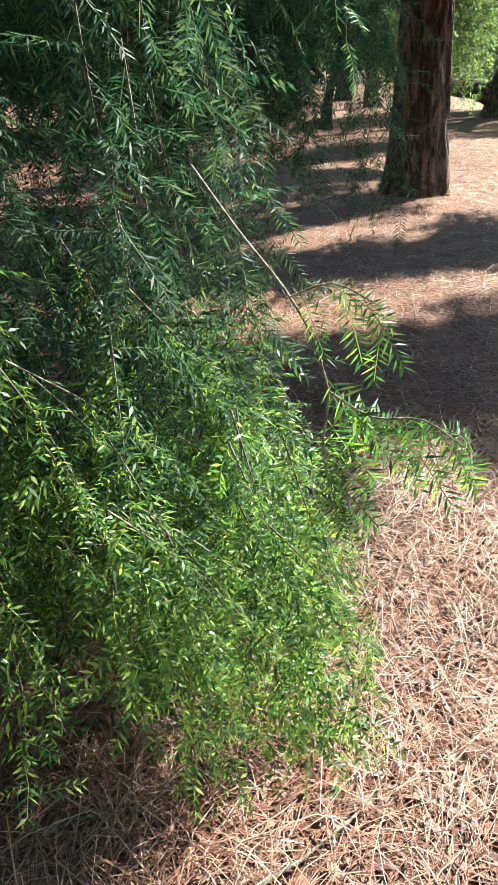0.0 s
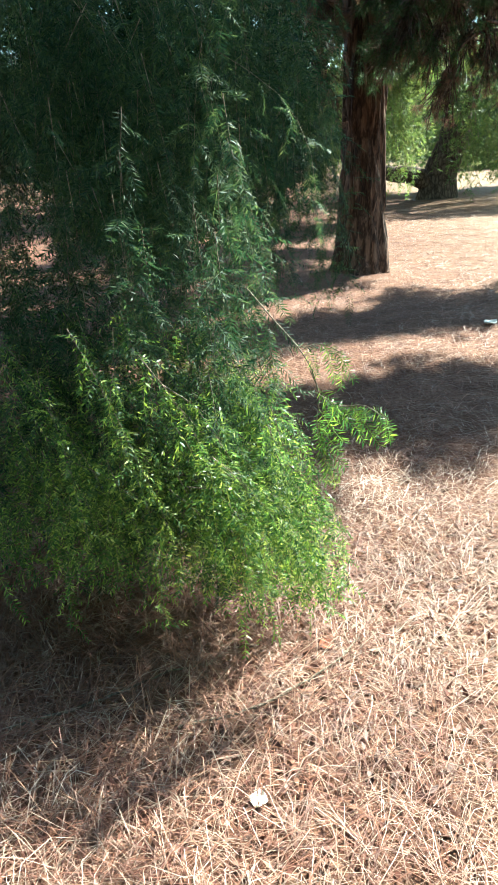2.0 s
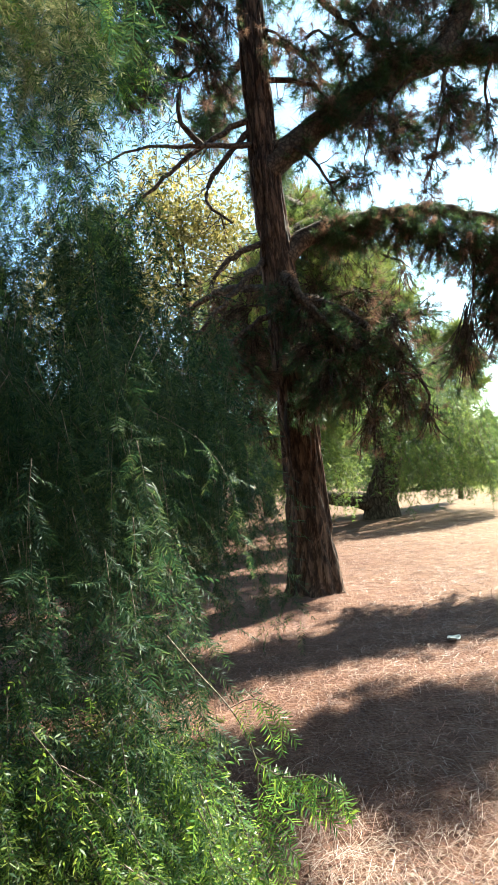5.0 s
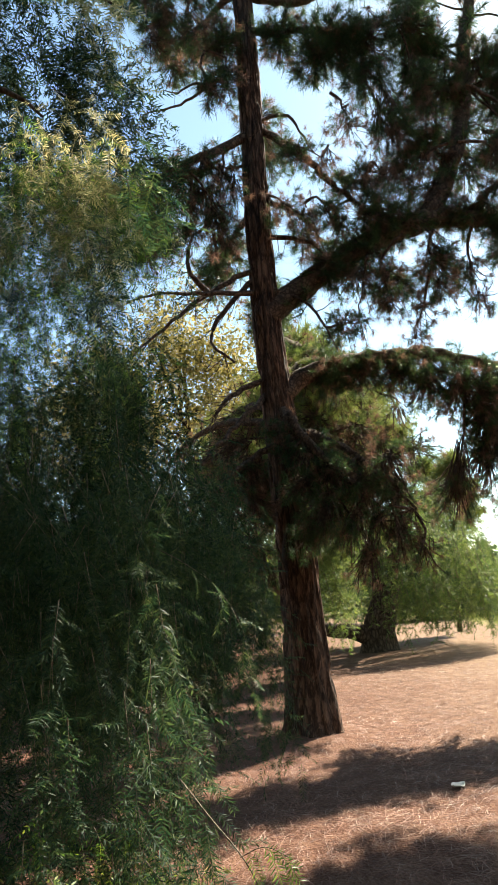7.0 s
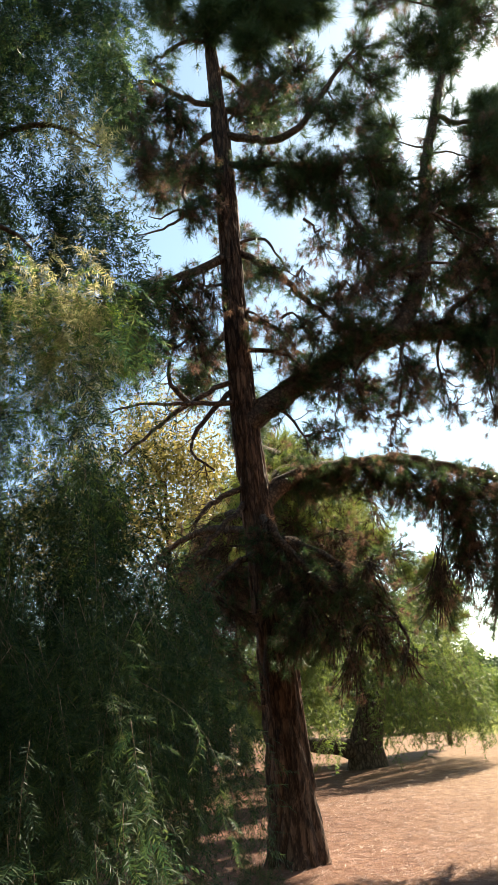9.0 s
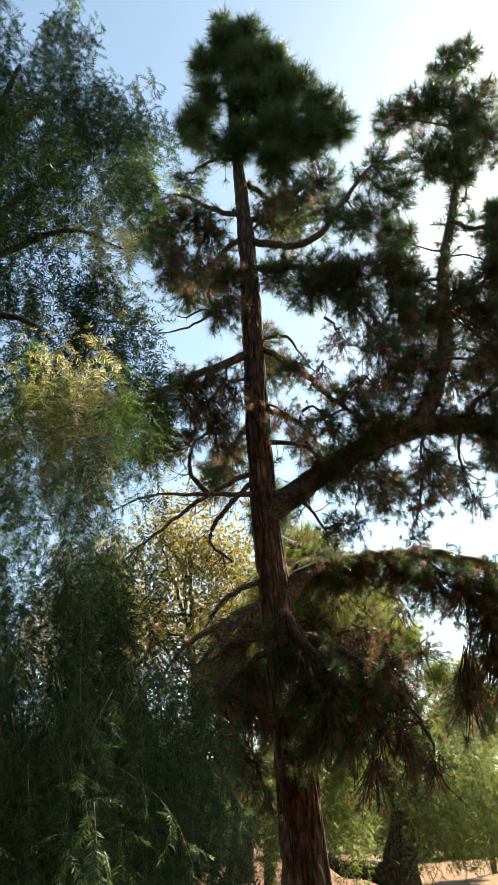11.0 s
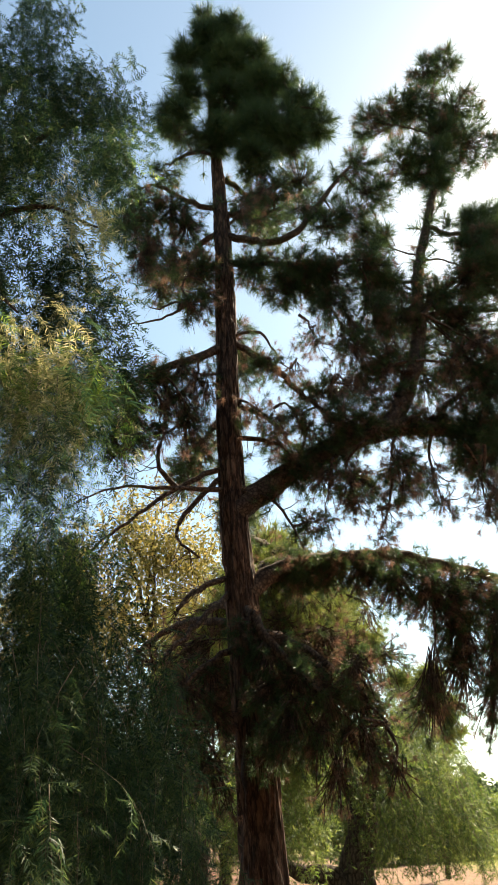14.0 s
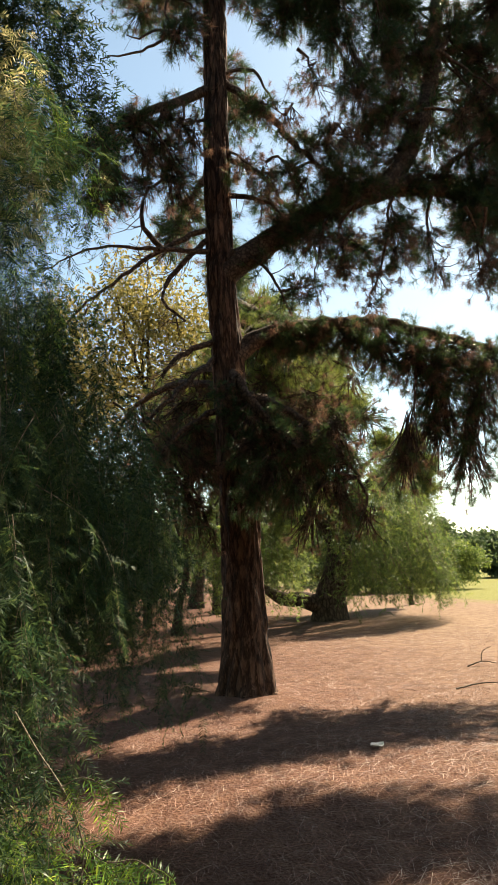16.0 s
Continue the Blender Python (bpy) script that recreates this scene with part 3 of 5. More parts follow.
pine_limb([(1.95, 10.8, 3.9), (2.5, 10.5, 3.6), (3.0, 10.2, 3.1), (3.3, 10.0, 2.6)], [0.06, 0.05, 0.035, 0.015],
          [(2.75, 10.35, 3.3, 0.3, 34), (3.05, 9.85, 3.3, 0.35, 36), (3.05, 10.15, 2.95, 0.32, 40), (3.1, 10.0, 2.4, 0.3, 34), (2.9, 10.2, 2.6, 0.3, 30), (2.6, 10.1, 2.0, 0.25, 20), (3.35, 10.0, 2.2, 0.28, 24)],
          "low bough with withered ends", size=0.22, dead=0.55, droop=1.2, thick=0.6, fringe=0.5)
pine_limb([(1.85, 10.7, 3.7), (1.55, 10.5, 3.5), (1.2, 10.4, 3.25), (0.95, 10.4, 3.0)], [0.05, 0.04, 0.03, 0.012],
          [(1.4, 10.5, 3.4, 0.26, 34), (1.12, 10.45, 3.15, 0.3, 44), (1.45, 10.45, 2.85, 0.3, 44), (1.15, 10.4, 2.65, 0.32, 44), (0.9, 10.4, 2.95, 0.3, 40), (1.4, 10.4, 2.3, 0.28, 34), (1.55, 10.45, 2.0, 0.22, 20), (0.75, 10.35, 2.6, 0.25, 22)],
          "low bough with withered ends", size=0.22, dead=0.55, droop=1.1, thick=0.6, fringe=0.5)
# small bough whose tufts use the needle colour with painted sunlight
young = pine_limb([(2.0, 10.6, 3.2), (2.5, 10.4, 2.75), (3.05, 10.5, 2.45)], [0.03, 0.022, 0.01], [])
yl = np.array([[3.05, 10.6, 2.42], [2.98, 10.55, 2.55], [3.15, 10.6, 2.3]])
part("needles", *tufts(yl, np.array([[0.5, -0.4, 0.5], [0.1, -0.5, 0.8], [0.7, -0.2, 0.1]]), np.array([0.3, 0.26, 0.26]), pine_rng), NEEDLE_SUNLIT, young, "sunlit light green needles", kind="stuff")
# limbs to the left and the right higher up
pine_limb([(1.78, 10.8, 8.4), (1.3, 10.6, 8.0), (0.72, 10.4, 7.59), (0.06, 10.2, 7.0)], [0.075, 0.065, 0.055, 0.03],
          [(1.1, 10.5, 7.75, 0.3, 16), (0.69, 10.5, 7.55, 0.35, 26), (0.25, 10.4, 7.2, 0.38, 30), (0.44, 10.5, 6.65, 0.35, 20), (1.02, 10.6, 7.2, 0.35, 16), (1.3, 10.6, 6.7, 0.35, 16), (0.2, 10.3, 6.4, 0.3, 14), (-0.2, 10.2, 6.9, 0.35, 22)],
          size=0.3, dead=0.45, droop=0.5)
pine_limb([(1.95, 10.8, 8.5), (2.55, 10.7, 7.96), (2.98, 10.6, 7.37), (3.3, 10.5, 7.0)], [0.06, 0.055, 0.045, 0.025],
          [(2.4, 10.6, 8.0, 0.3, 8), (3.22, 10.6, 7.5, 0.35, 16), (3.5, 10.5, 7.0, 0.38, 20), (2.8, 10.5, 6.95, 0.3, 10)], dead=0.3, droop=0.3)
pine_limb([(1.95, 10.8, 8.62), (2.38, 10.7, 8.65), (2.68, 10.6, 7.97)], [0.03, 0.025, 0.01], [])
pine_limb([(1.95, 10.8, 7.3), (2.52, 11.0, 7.15), (2.95, 11.2, 6.72)], [0.045, 0.035, 0.015], [(2.6, 11.1, 6.9, 0.35, 14), (3.0, 11.2, 6.5, 0.35, 14)], dead=0.4, droop=0.4)
pine_limb([(1.95, 10.8, 6.72), (2.4, 10.6, 6.55), (2.75, 10.5, 6.2)], [0.04, 0.03, 0.012], [(2.7, 10.6, 6.2, 0.3, 12)], dead=0.4, droop=0.3)
pine_limb([(1.9, 10.8, 5.95), (2.37, 10.6, 5.58), (2.57, 10.5, 5.19), (2.66, 10.4, 4.82)], [0.03, 0.022, 0.016, 0.006], [(2.85, 10.5, 5.25, 0.3, 8)], dead=0.2)
pine_limb([(1.86, 10.8, 10.9), (2.53, 10.6, 10.6), (3.06, 10.5, 10.72), (3.49, 10.4, 11.28), (3.95, 10.3, 11.98), (4.4, 10.3, 12.6)], [0.07, 0.065, 0.06, 0.05, 0.035, 0.015],
          [(4.13, 10.5, 11.3, 0.5, 26), (4.46, 10.5, 12.6, 0.5, 24), (3.7, 10.4, 10.9, 0.35, 14), (3.3, 10.6, 11.5, 0.4, 18), (4.7, 10.5, 11.8, 0.45, 20)], size=0.36, dead=0.1)
pine_limb([(1.85, 10.8, 11.4), (2.74, 11.2, 11.96), (3.65, 11.5, 12.9)], [0.06, 0.05, 0.02],
          [(2.9, 11.0, 12.3, 0.45, 22), (3.5, 11.2, 13.1, 0.5, 30), (2.5, 11.1, 11.4, 0.35, 12)], size=0.36, dead=0.1)
pine_limb([(1.85, 10.8, 10.2), (2.6, 10.4, 9.9), (3.4, 10.2, 9.75), (4.4, 10.1, 9.9)], [0.06, 0.05, 0.04, 0.015],
          [(2.34, 10.5, 9.9, 0.42, 34), (2.75, 10.4, 9.45, 0.42, 36), (3.1, 10.4, 9.75, 0.5, 48), (3.6, 10.4, 9.65, 0.5, 48), (4.3, 10.3, 9.95, 0.5, 36), (3.5, 10.4, 9.0, 0.4, 22), (4.25, 10.4, 9.0, 0.42, 22), (3.85, 10.4, 8.2, 0.42, 20)],
          size=0.33, dead=0.18, droop=0.3)
pine_limb([(1.8, 10.8, 11.55), (1.23, 10.6, 11.48), (0.7, 10.4, 11.6), (0.3, 10.4, 11.4)], [0.055, 0.045, 0.03, 0.01],
          [(0.91, 10.5, 11.1, 0.38, 22), (0.25, 10.4, 10.6, 0.45, 30), (0.6, 10.5, 10.0, 0.42, 24), (0.5, 10.4, 11.0, 0.4, 22), (1.2, 10.6, 10.8, 0.35, 18)], size=0.34, dead=0.3, droop=0.3)
pine_limb([(1.75, 10.8, 13.1), (1.26, 10.6, 12.76), (0.78, 10.4, 12.06)], [0.045, 0.035, 0.015], [(1.1, 10.6, 13.3, 0.35, 14), (0.85, 10.5, 12.0, 0.3, 10)], size=0.36)
pine_limb([(1.84, 10.8, 9.7), (1.09, 10.6, 8.97), (0.68, 10.5, 8.62), (0.26, 10.4, 8.4)], [0.03, 0.022, 0.016, 0.008], [], "bare dead branch with a hooked twig")
pine_limb([(1.2, 10.62, 9.1), (1.0, 10.6, 9.12), (0.75, 10.5, 8.84), (0.57, 10.5, 8.91)], [0.018, 0.017, 0.014, 0.006], [])
pine_limb([(1.83, 10.8, 10.1), (1.5, 10.6, 9.9), (1.2, 10.5, 9.6)], [0.04, 0.03, 0.012], [(1.4, 10.6, 9.9, 0.38, 26), (1.45, 10.6, 9.2, 0.35, 16), (1.3, 10.5, 8.9, 0.3, 12)], dead=0.35, droop=0.4)
# the dead branches low on the left side
for pts in ([(1.75, 10.8, 6.25), (1.02, 10.5, 5.73), (0.5, 10.3, 5.25), (0.0, 10.2, 4.75), (-0.35, 10.1, 4.2)], [(1.74, 10.8, 6.15), (1.14, 10.6, 5.4), (1.0, 10.5, 5.03), (1.28, 10.4, 4.7)],
            [(1.75, 10.8, 5.85), (1.2, 10.4, 5.66), (0.7, 10.2, 5.6), (0.1, 10.0, 5.45), (-0.4, 9.9, 5.1)], [(1.75, 10.8, 4.6), (1.22, 10.5, 4.28), (1.0, 10.4, 4.02)],
            [(1.78, 10.8, 4.4), (1.25, 10.4, 3.85), (0.76, 10.1, 3.32)], [(1.02, 10.5, 5.73), (0.77, 10.4, 6.0), (0.8, 10.4, 6.44), (1.01, 10.5, 6.72)]):
    limb = pine_limb(pts, [0.042, 0.032, 0.022, 0.014, 0.006][:len(pts)], [], "bare dead branch")
    nodes = skeleton_nodes(pts)[3:]
    n = 26
    a = nodes[pine_rng.integers(0, len(nodes), n)]
    b = a + np.stack([pine_rng.uniform(-0.45, 0.1, n), pine_rng.uniform(-0.25, 0.15, n), pine_rng.uniform(-0.4, 0.15, n)], -1)
    part("twig_growth", *thin_twigs(a, b, pine_rng.uniform(0.004, 0.009, n), 0.12), LIMB_BARK, limb, "thin bare twigs", kind="stuff")
# the leading shoot
pine_limb([(1.76, 10.8, 15.0), (1.74, 10.8, 16.2), (1.72, 10.8, 17.7)], [0.06, 0.045, 0.012],
          [(1.66, 10.7, 17.5, 0.28, 9), (2.2, 10.6, 16.8, 0.45, 28), (2.6, 10.6, 15.9, 0.5, 34), (2.05, 10.6, 15.6, 0.5, 34), (1.25, 10.6, 15.85, 0.35, 18), (1.7, 10.5, 16.4, 0.4, 26), (1.2, 10.6, 14.6, 0.4, 22), (0.95, 10.6, 13.75, 0.38, 20)],
          "leading shoot crowded with needles", size=0.56)
pine_limb([(1.78, 10.8, 13.2), (2.4, 10.5, 13.6), (3.2, 10.4, 14.2), (3.9, 10.4, 14.2)], [0.06, 0.05, 0.03, 0.012],
          [(2.15, 10.6, 14.5, 0.55, 46), (2.7, 10.6, 14.9, 0.5, 40), (3.2, 10.6, 15.35, 0.38, 20), (3.55, 10.6, 14.6, 0.42, 28), (3.9, 10.6, 14.0, 0.38, 22), (3.2, 10.6, 13.6, 0.5, 42), (2.6, 10.5, 13.4, 0.55, 50), (1.75, 10.5, 13.2, 0.45, 30), (2.5, 10.5, 12.6, 0.42, 24)],
          "high limb crowded with needles", size=0.52)
# the last three clumps here are added to shade the pepper curtain
pine_limb([(5.1, 10.6, 9.0), (5.5, 10.6, 9.5), (6.1, 10.6, 10.1), (6.9, 10.6, 10.8)], [0.05, 0.04, 0.03, 0.012],
          [(4.8, 10.7, 9.2, 0.45, 28), (5.5, 10.7, 9.7, 0.45, 30), (6.2, 10.6, 10.1, 0.45, 30), (5.9, 10.8, 9.2, 0.45, 30), (6.3, 10.7, 8.7, 0.45, 28), (6.75, 10.6, 10.6, 0.38, 26), (6.95, 10.6, 11.2, 0.38, 26), (6.5, 10.6, 11.0, 0.38, 24)], "limb beside the second stem", size=0.34, dead=0.25, droop=0.4)
pine_limb([(4.8, 10.6, 7.9), (4.6, 10.8, 8.1), (4.3, 10.9, 8.4), (4.0, 11.0, 8.5)], [0.04, 0.03, 0.02, 0.01],
          [(4.4, 10.8, 8.3, 0.4, 24), (4.0, 11.0, 8.0, 0.4, 22), (4.5, 10.9, 7.5, 0.4, 22)], "limb beside the second stem", size=0.3, dead=0.4, droop=0.5)
# thin branches hung with withered needles
for start, end, spread_, shoots in (
        ((2.1, 10.7, 8.3), (2.75, 10.4, 7.75), 0.34, 12), ((2.0, 10.8, 7.3), (2.35, 10.3, 6.75), 0.3, 14), ((2.5, 10.7, 7.2), (2.9, 10.5, 6.7), 0.34, 14),
        ((3.0, 10.5, 8.9), (3.3, 10.6, 8.45), 0.34, 14), ((3.4, 10.4, 9.2), (3.9, 10.6, 8.35), 0.4, 16), ((4.3, 10.4, 9.1), (4.55, 10.5, 8.45), 0.36, 14),
        ((4.6, 10.3, 7.9), (4.05, 10.6, 7.5), 0.36, 16), ((3.3, 10.4, 7.2), (3.7, 10.6, 7.6), 0.34, 14), ((3.7, 10.2, 6.4), (3.5, 10.5, 5.6), 0.34, 16),
        ((4.1, 10.1, 6.4), (4.15, 10.3, 5.7), 0.36, 18), ((4.6, 10.0, 6.4), (4.7, 10.3, 5.55), 0.36, 18), ((3.2, 10.3, 6.1), (3.05, 10.5, 5.35), 0.32, 14),
        ((4.0, 10.1, 5.9), (3.75, 10.4, 5.0), 0.3, 12), ((5.0, 9.9, 6.2), (5.3, 10.2, 5.4), 0.36, 18), ((5.3, 9.9, 6.2), (5.75, 10.2, 5.2), 0.34, 14),
        ((0.9, 10.5, 7.6), (0.75, 10.4, 6.6), 0.32, 16), ((1.3, 10.6, 8.0), (1.2, 10.5, 7.0), 0.32, 16), ((1.7, 10.8, 7.9), (1.45, 10.5, 7.3), 0.3, 14),
        ((0.4, 10.3, 7.3), (0.3, 10.3, 6.2), 0.3, 14), ((0.7, 10.5, 10.6), (0.45, 10.4, 9.7), 0.36, 16), ((1.2, 10.6, 10.9), (1.0, 10.5, 10.0), 0.34, 14),
        ((5.2, 10.5, 9.8), (4.4, 10.5, 10.2), 0.4, 16),
        ((2.0, 10.8, 11.2), (2.6, 10.6, 11.9), 0.36, 14), ((4.8, 10.4, 8.0), (5.4, 10.4, 7.4), 0.4, 18), ((5.1, 10.4, 9.0), (6.2, 10.4, 8.2), 0.42, 20)):
    a, b = np.array(start), np.array(end)
    mid = (a + b) / 2 + pine_rng.normal(0, 0.1, 3) + np.array([0, 0, 0.12])
    pine_limb([start, tuple(mid), end], [0.026, 0.018, 0.007], [(*(mid + (b - mid) * 0.3), spread_, shoots), (*b, spread_ * 0.9, shoots)],
              "thin branch hung with withered needles", size=0.26, dead=0.72, droop=0.9, fringe=0.8, thick=0.8, twig_r=0.006)
# low boughs on the far side, added up-sun to shade the ground left of the trunk
pine_limb([(1.9, 10.9, 3.6), (2.1, 11.4, 3.7), (2.6, 11.9, 4.0), (3.2, 12.1, 4.2)], [0.06, 0.05, 0.035, 0.015],
          [(1.5, 11.4, 3.3, 0.4, 40), (2.1, 11.6, 3.6, 0.45, 46), (2.8, 11.8, 3.8, 0.45, 46), (2.6, 12.2, 4.4, 0.5, 46), (3.3, 12.1, 4.2, 0.45, 40), (1.9, 11.6, 2.9, 0.4, 36), (1.2, 11.6, 3.9, 0.4, 34)],
          "low bough on the far side", size=0.26, dead=0.6, droop=0.9, thick=0.6)
pine_limb([(2.0, 10.9, 3.9), (2.9, 12.0, 4.0), (3.8, 13.0, 3.9), (4.3, 13.4, 3.6)], [0.06, 0.05, 0.035, 0.015],
          [(3.2, 12.3, 3.8, 0.4, 40), (3.8, 12.9, 3.7, 0.45, 46), (4.3, 13.3, 3.4, 0.4, 36), (3.5, 12.8, 3.1, 0.4, 36), (4.0, 13.0, 4.3, 0.4, 36), (4.5, 12.7, 4.0, 0.4, 36)],
          "low bough on the far side", size=0.26, dead=0.45, droop=0.9, thick=0.8)
pine_limb([(1.9, 10.9, 3.6), (2.2, 12.0, 3.8), (2.5, 13.2, 3.8), (2.6, 13.9, 3.5)], [0.06, 0.05, 0.035, 0.015],
          [(2.0, 13.4, 3.6, 0.5, 44), (2.6, 13.6, 3.5, 0.5, 46), (3.1, 13.8, 3.4, 0.45, 40), (2.4, 13.2, 4.1, 0.45, 40), (1.6, 13.3, 3.9, 0.45, 40)],
          "low bough on the far side", size=0.26, dead=0.6, droop=0.9, thick=0.7)
pine_limb([(1.9, 10.9, 3.3), (2.4, 12.0, 3.5), (2.9, 13.0, 3.5), (3.3, 14.2, 3.2)], [0.06, 0.05, 0.035, 0.015],
          [(3.3, 13.4, 3.2, 0.5, 44), (2.9, 14.0, 3.3, 0.5, 44), (3.8, 13.7, 3.5, 0.5, 42), (2.4, 14.3, 3.3, 0.5, 42), (1.9, 13.8, 3.4, 0.5, 40), (3.2, 14.6, 3.1, 0.5, 40)],
          "low bough on the far side", size=0.27, dead=0.4, droop=0.9, thick=0.8)
# sunlit boughs behind the trunk, sunlight put into the needle colour; the last two added to shade the ground
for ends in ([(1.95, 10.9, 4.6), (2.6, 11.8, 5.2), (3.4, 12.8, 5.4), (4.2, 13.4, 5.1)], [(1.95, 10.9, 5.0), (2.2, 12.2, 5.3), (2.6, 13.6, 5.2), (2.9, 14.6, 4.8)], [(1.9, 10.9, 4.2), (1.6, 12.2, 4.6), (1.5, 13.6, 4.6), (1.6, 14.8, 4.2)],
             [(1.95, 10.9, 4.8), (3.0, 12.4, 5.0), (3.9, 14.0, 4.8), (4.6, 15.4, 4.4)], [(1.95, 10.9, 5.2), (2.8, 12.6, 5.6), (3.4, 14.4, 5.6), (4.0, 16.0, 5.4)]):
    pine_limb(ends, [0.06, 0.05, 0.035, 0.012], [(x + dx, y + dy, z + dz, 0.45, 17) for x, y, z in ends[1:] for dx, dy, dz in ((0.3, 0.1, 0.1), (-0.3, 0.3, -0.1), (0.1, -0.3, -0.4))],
              "sunlit bough with light green needles", size=0.27, dead=0.2, droop=0.3, thick=0.9, green=NEEDLE_SUNLIT)
pine_limb([(1.85, 10.9, 4.0), (1.2, 12.0, 4.3), (0.6, 13.2, 4.2), (0.2, 14.2, 3.8)], [0.06, 0.05, 0.035, 0.012],
          [(1.3, 12.2, 3.9, 0.4, 22), (0.9, 12.8, 3.5, 0.4, 22), (0.7, 13.3, 4.1, 0.4, 20), (0.5, 13.9, 3.4, 0.4, 20), (1.2, 13.6, 4.1, 0.4, 20)],
          "bough behind the trunk with withered ends", size=0.26, dead=0.6, droop=0.8, thick=0.6)
# limbs on the far side
for k, (az, z0, ln) in enumerate(((60, 5.2, 3.0), (100, 7.2, 2.8), (80, 6.2, 2.4), (75, 9.5, 2.4), (120, 11.0, 2.0), (45, 12.5, 1.8))):
    d = np.array([math.cos(radians(az)), math.sin(radians(az)), 0.1])
    p0 = np.array([1.83, 10.8, z0])
    pts = [tuple(p0 + d * ln * t + np.array([0, 0, 0.15 * math.sin(3 * t)])) for t in (0, 0.35, 0.7, 1.0)]
    pine_limb(pts, [0.06, 0.05, 0.035, 0.012], [(*(p0 + d * ln * t), 0.5, 22) for t in (0.55, 0.8, 1.05)], dead=0.25, droop=0.3)

# ---- the pepper tree that hangs over the path ----
pep_rng = np.random.default_rng(23)
pepper = thing("pepper_tree", (-3.0, 6.6, 0.0), "weeping pepper tree with long green curtains of feathery leaves", "tree")
part("trunk", *bark_trunk([(-3.0, 6.6, -0.1), (-2.95, 6.6, 0.8), (-2.8, 6.5, 2.0), (-2.6, 6.5, 3.2), (-2.4, 6.6, 4.6), (-2.0, 6.9, 6.5), (-1.6, 7.2, 8.6), (-1.4, 7.4, 10.4)],
                          [0.42, 0.34, 0.30, 0.24, 0.17, 0.12, 0.07, 0.02], 32, 0.12, 0.03, pep_rng), DARK_BARK, pepper, "rough dark bark")
PEP_LIMBS = [
    [(-2.8, 6.5, 2.2), (-1.9, 5.6, 3.4), (-1.2, 5.0, 3.6), (-0.9, 4.8, 3.4)],
    [(-2.75, 6.5, 2.4), (-2.0, 5.2, 3.3), (-1.2, 4.1, 3.2), (-0.6, 3.6, 2.5)],
    [(-2.6, 6.5, 3.2), (-1.6, 6.2, 4.6), (-0.7, 5.9, 5.0), (-0.3, 5.8, 4.7)],
    [(-2.5, 6.5, 3.9), (-1.5, 6.6, 5.8), (-0.5, 6.6, 6.6), (0.1, 6.4, 6.2)],
    [(-2.2, 6.7, 5.4), (-1.2, 7.1, 7.4), (-0.5, 7.3, 8.7), (-0.1, 7.3, 8.8)],
    [(-2.0, 6.9, 6.5), (-1.9, 6.2, 7.8), (-1.5, 5.8, 8.4)],
    [(-2.9, 6.5, 1.8), (-3.3, 5.4, 2.8), (-3.0, 4.4, 3.0)],
    [(-1.6, 7.2, 8.6), (-1.1, 7.5, 9.7), (-0.8, 7.6, 10.3)],
]
for pts in PEP_LIMBS:
    part("limb", *tube(pts, np.linspace(0.06, 0.008, len(pts)), 8, 0.15, 0.05, 0.01, pep_rng), DARK_BARK, pepper, smooth=True)


def curtain(count, box, length, out, kind, leaf, gap, mat=PEPPER, sway=0.05, low=None, tree=None, rng=pep_rng, twig=0.0013, single_shoots=False, spread=0.05):
    """Hanging shoots whose tops lie in box (x0, x1, y0, y1, z0, z1)."""
    tree = tree or pepper
    x0, x1, y0, y1, z0, z1 = box
    p = np.stack([rng.uniform(x0, x1, count), rng.uniform(y0, y1, count), rng.uniform(z0, z1, count)], -1)
    ln = rng.uniform(*length, count)
    if low:
        ln = np.maximum(0.25, np.minimum(ln, p[:, 2] - np.array([low(x, y) for x, y, z in p]) - rng.uniform(0, 0.18, count)))
    h = np.array(out)[None, :2] * rng.uniform(0.2, 1.0, (count, 1)) + rng.normal(0, spread, (count, 2))
    groups = [[i] for i in range(count)] if single_shoots else [range(count)]
    for group in groups:
        group = list(group)
        tw, lf = strands(p[group], ln[group], h[group], rng, kind, leaf, gap, sway, twig)
        if single_shoots:
            bough = part("hanging_branch", *tw, TWIG, tree)
            part("leaves", *lf, mat, bough, kind="stuff")
        else:
            part("hanging_growth", *tw, TWIG, tree, "thin brown hanging shoots", kind="stuff")
            part("leaves", *lf, mat, tree, "feathery green leaves with narrow leaflets", kind="stuff")


def bush_low(x, y):
    return max(0.04, 0.06 + (4.27 - y) * 0.5) + 0.25 * max(0.0, 0.1 - x)


def side_edge(z):
    """How far the tree reaches to the open side at a height."""
    return float(np.interp(z, [1.0, 1.7, 2.3, 2.8, 3.4, 4.2, 5.2, 6.0, 6.8, 8.1, 9.2, 10.6, 11.5], [0.78, 0.86, 0.84, 0.56, 0.35, 0.35, 0.45, 0.3, 0.1, 0.25, 0.5, -0.1, -0.9]))


def mass(count, box, length, kind, leaf, gap, mat=PEPPER, clump=9, out=0.0, **more):
    """Shoots in uneven bunches, kept inside the tree's open side."""
    x0, x1, y0, y1, z0, z1 = box
    for _ in range(max(1, count // clump)):
        z = pep_rng.uniform(z0, z1)
        y = pep_rng.uniform(y0, y1)
        x = min(pep_rng.uniform(x0, x1), side_edge(z) - 0.16 + out)
        w = pep_rng.uniform(0.16, 0.34)
        curtain(clump, (x - w, x + w * 0.6, y - w, y + w, z - 0.2, z + 0.2), length, (pep_rng.uniform(0.0, 0.25), pep_rng.uniform(-0.15, 0.1)), kind, leaf, gap, mat, spread=0.14, **more)


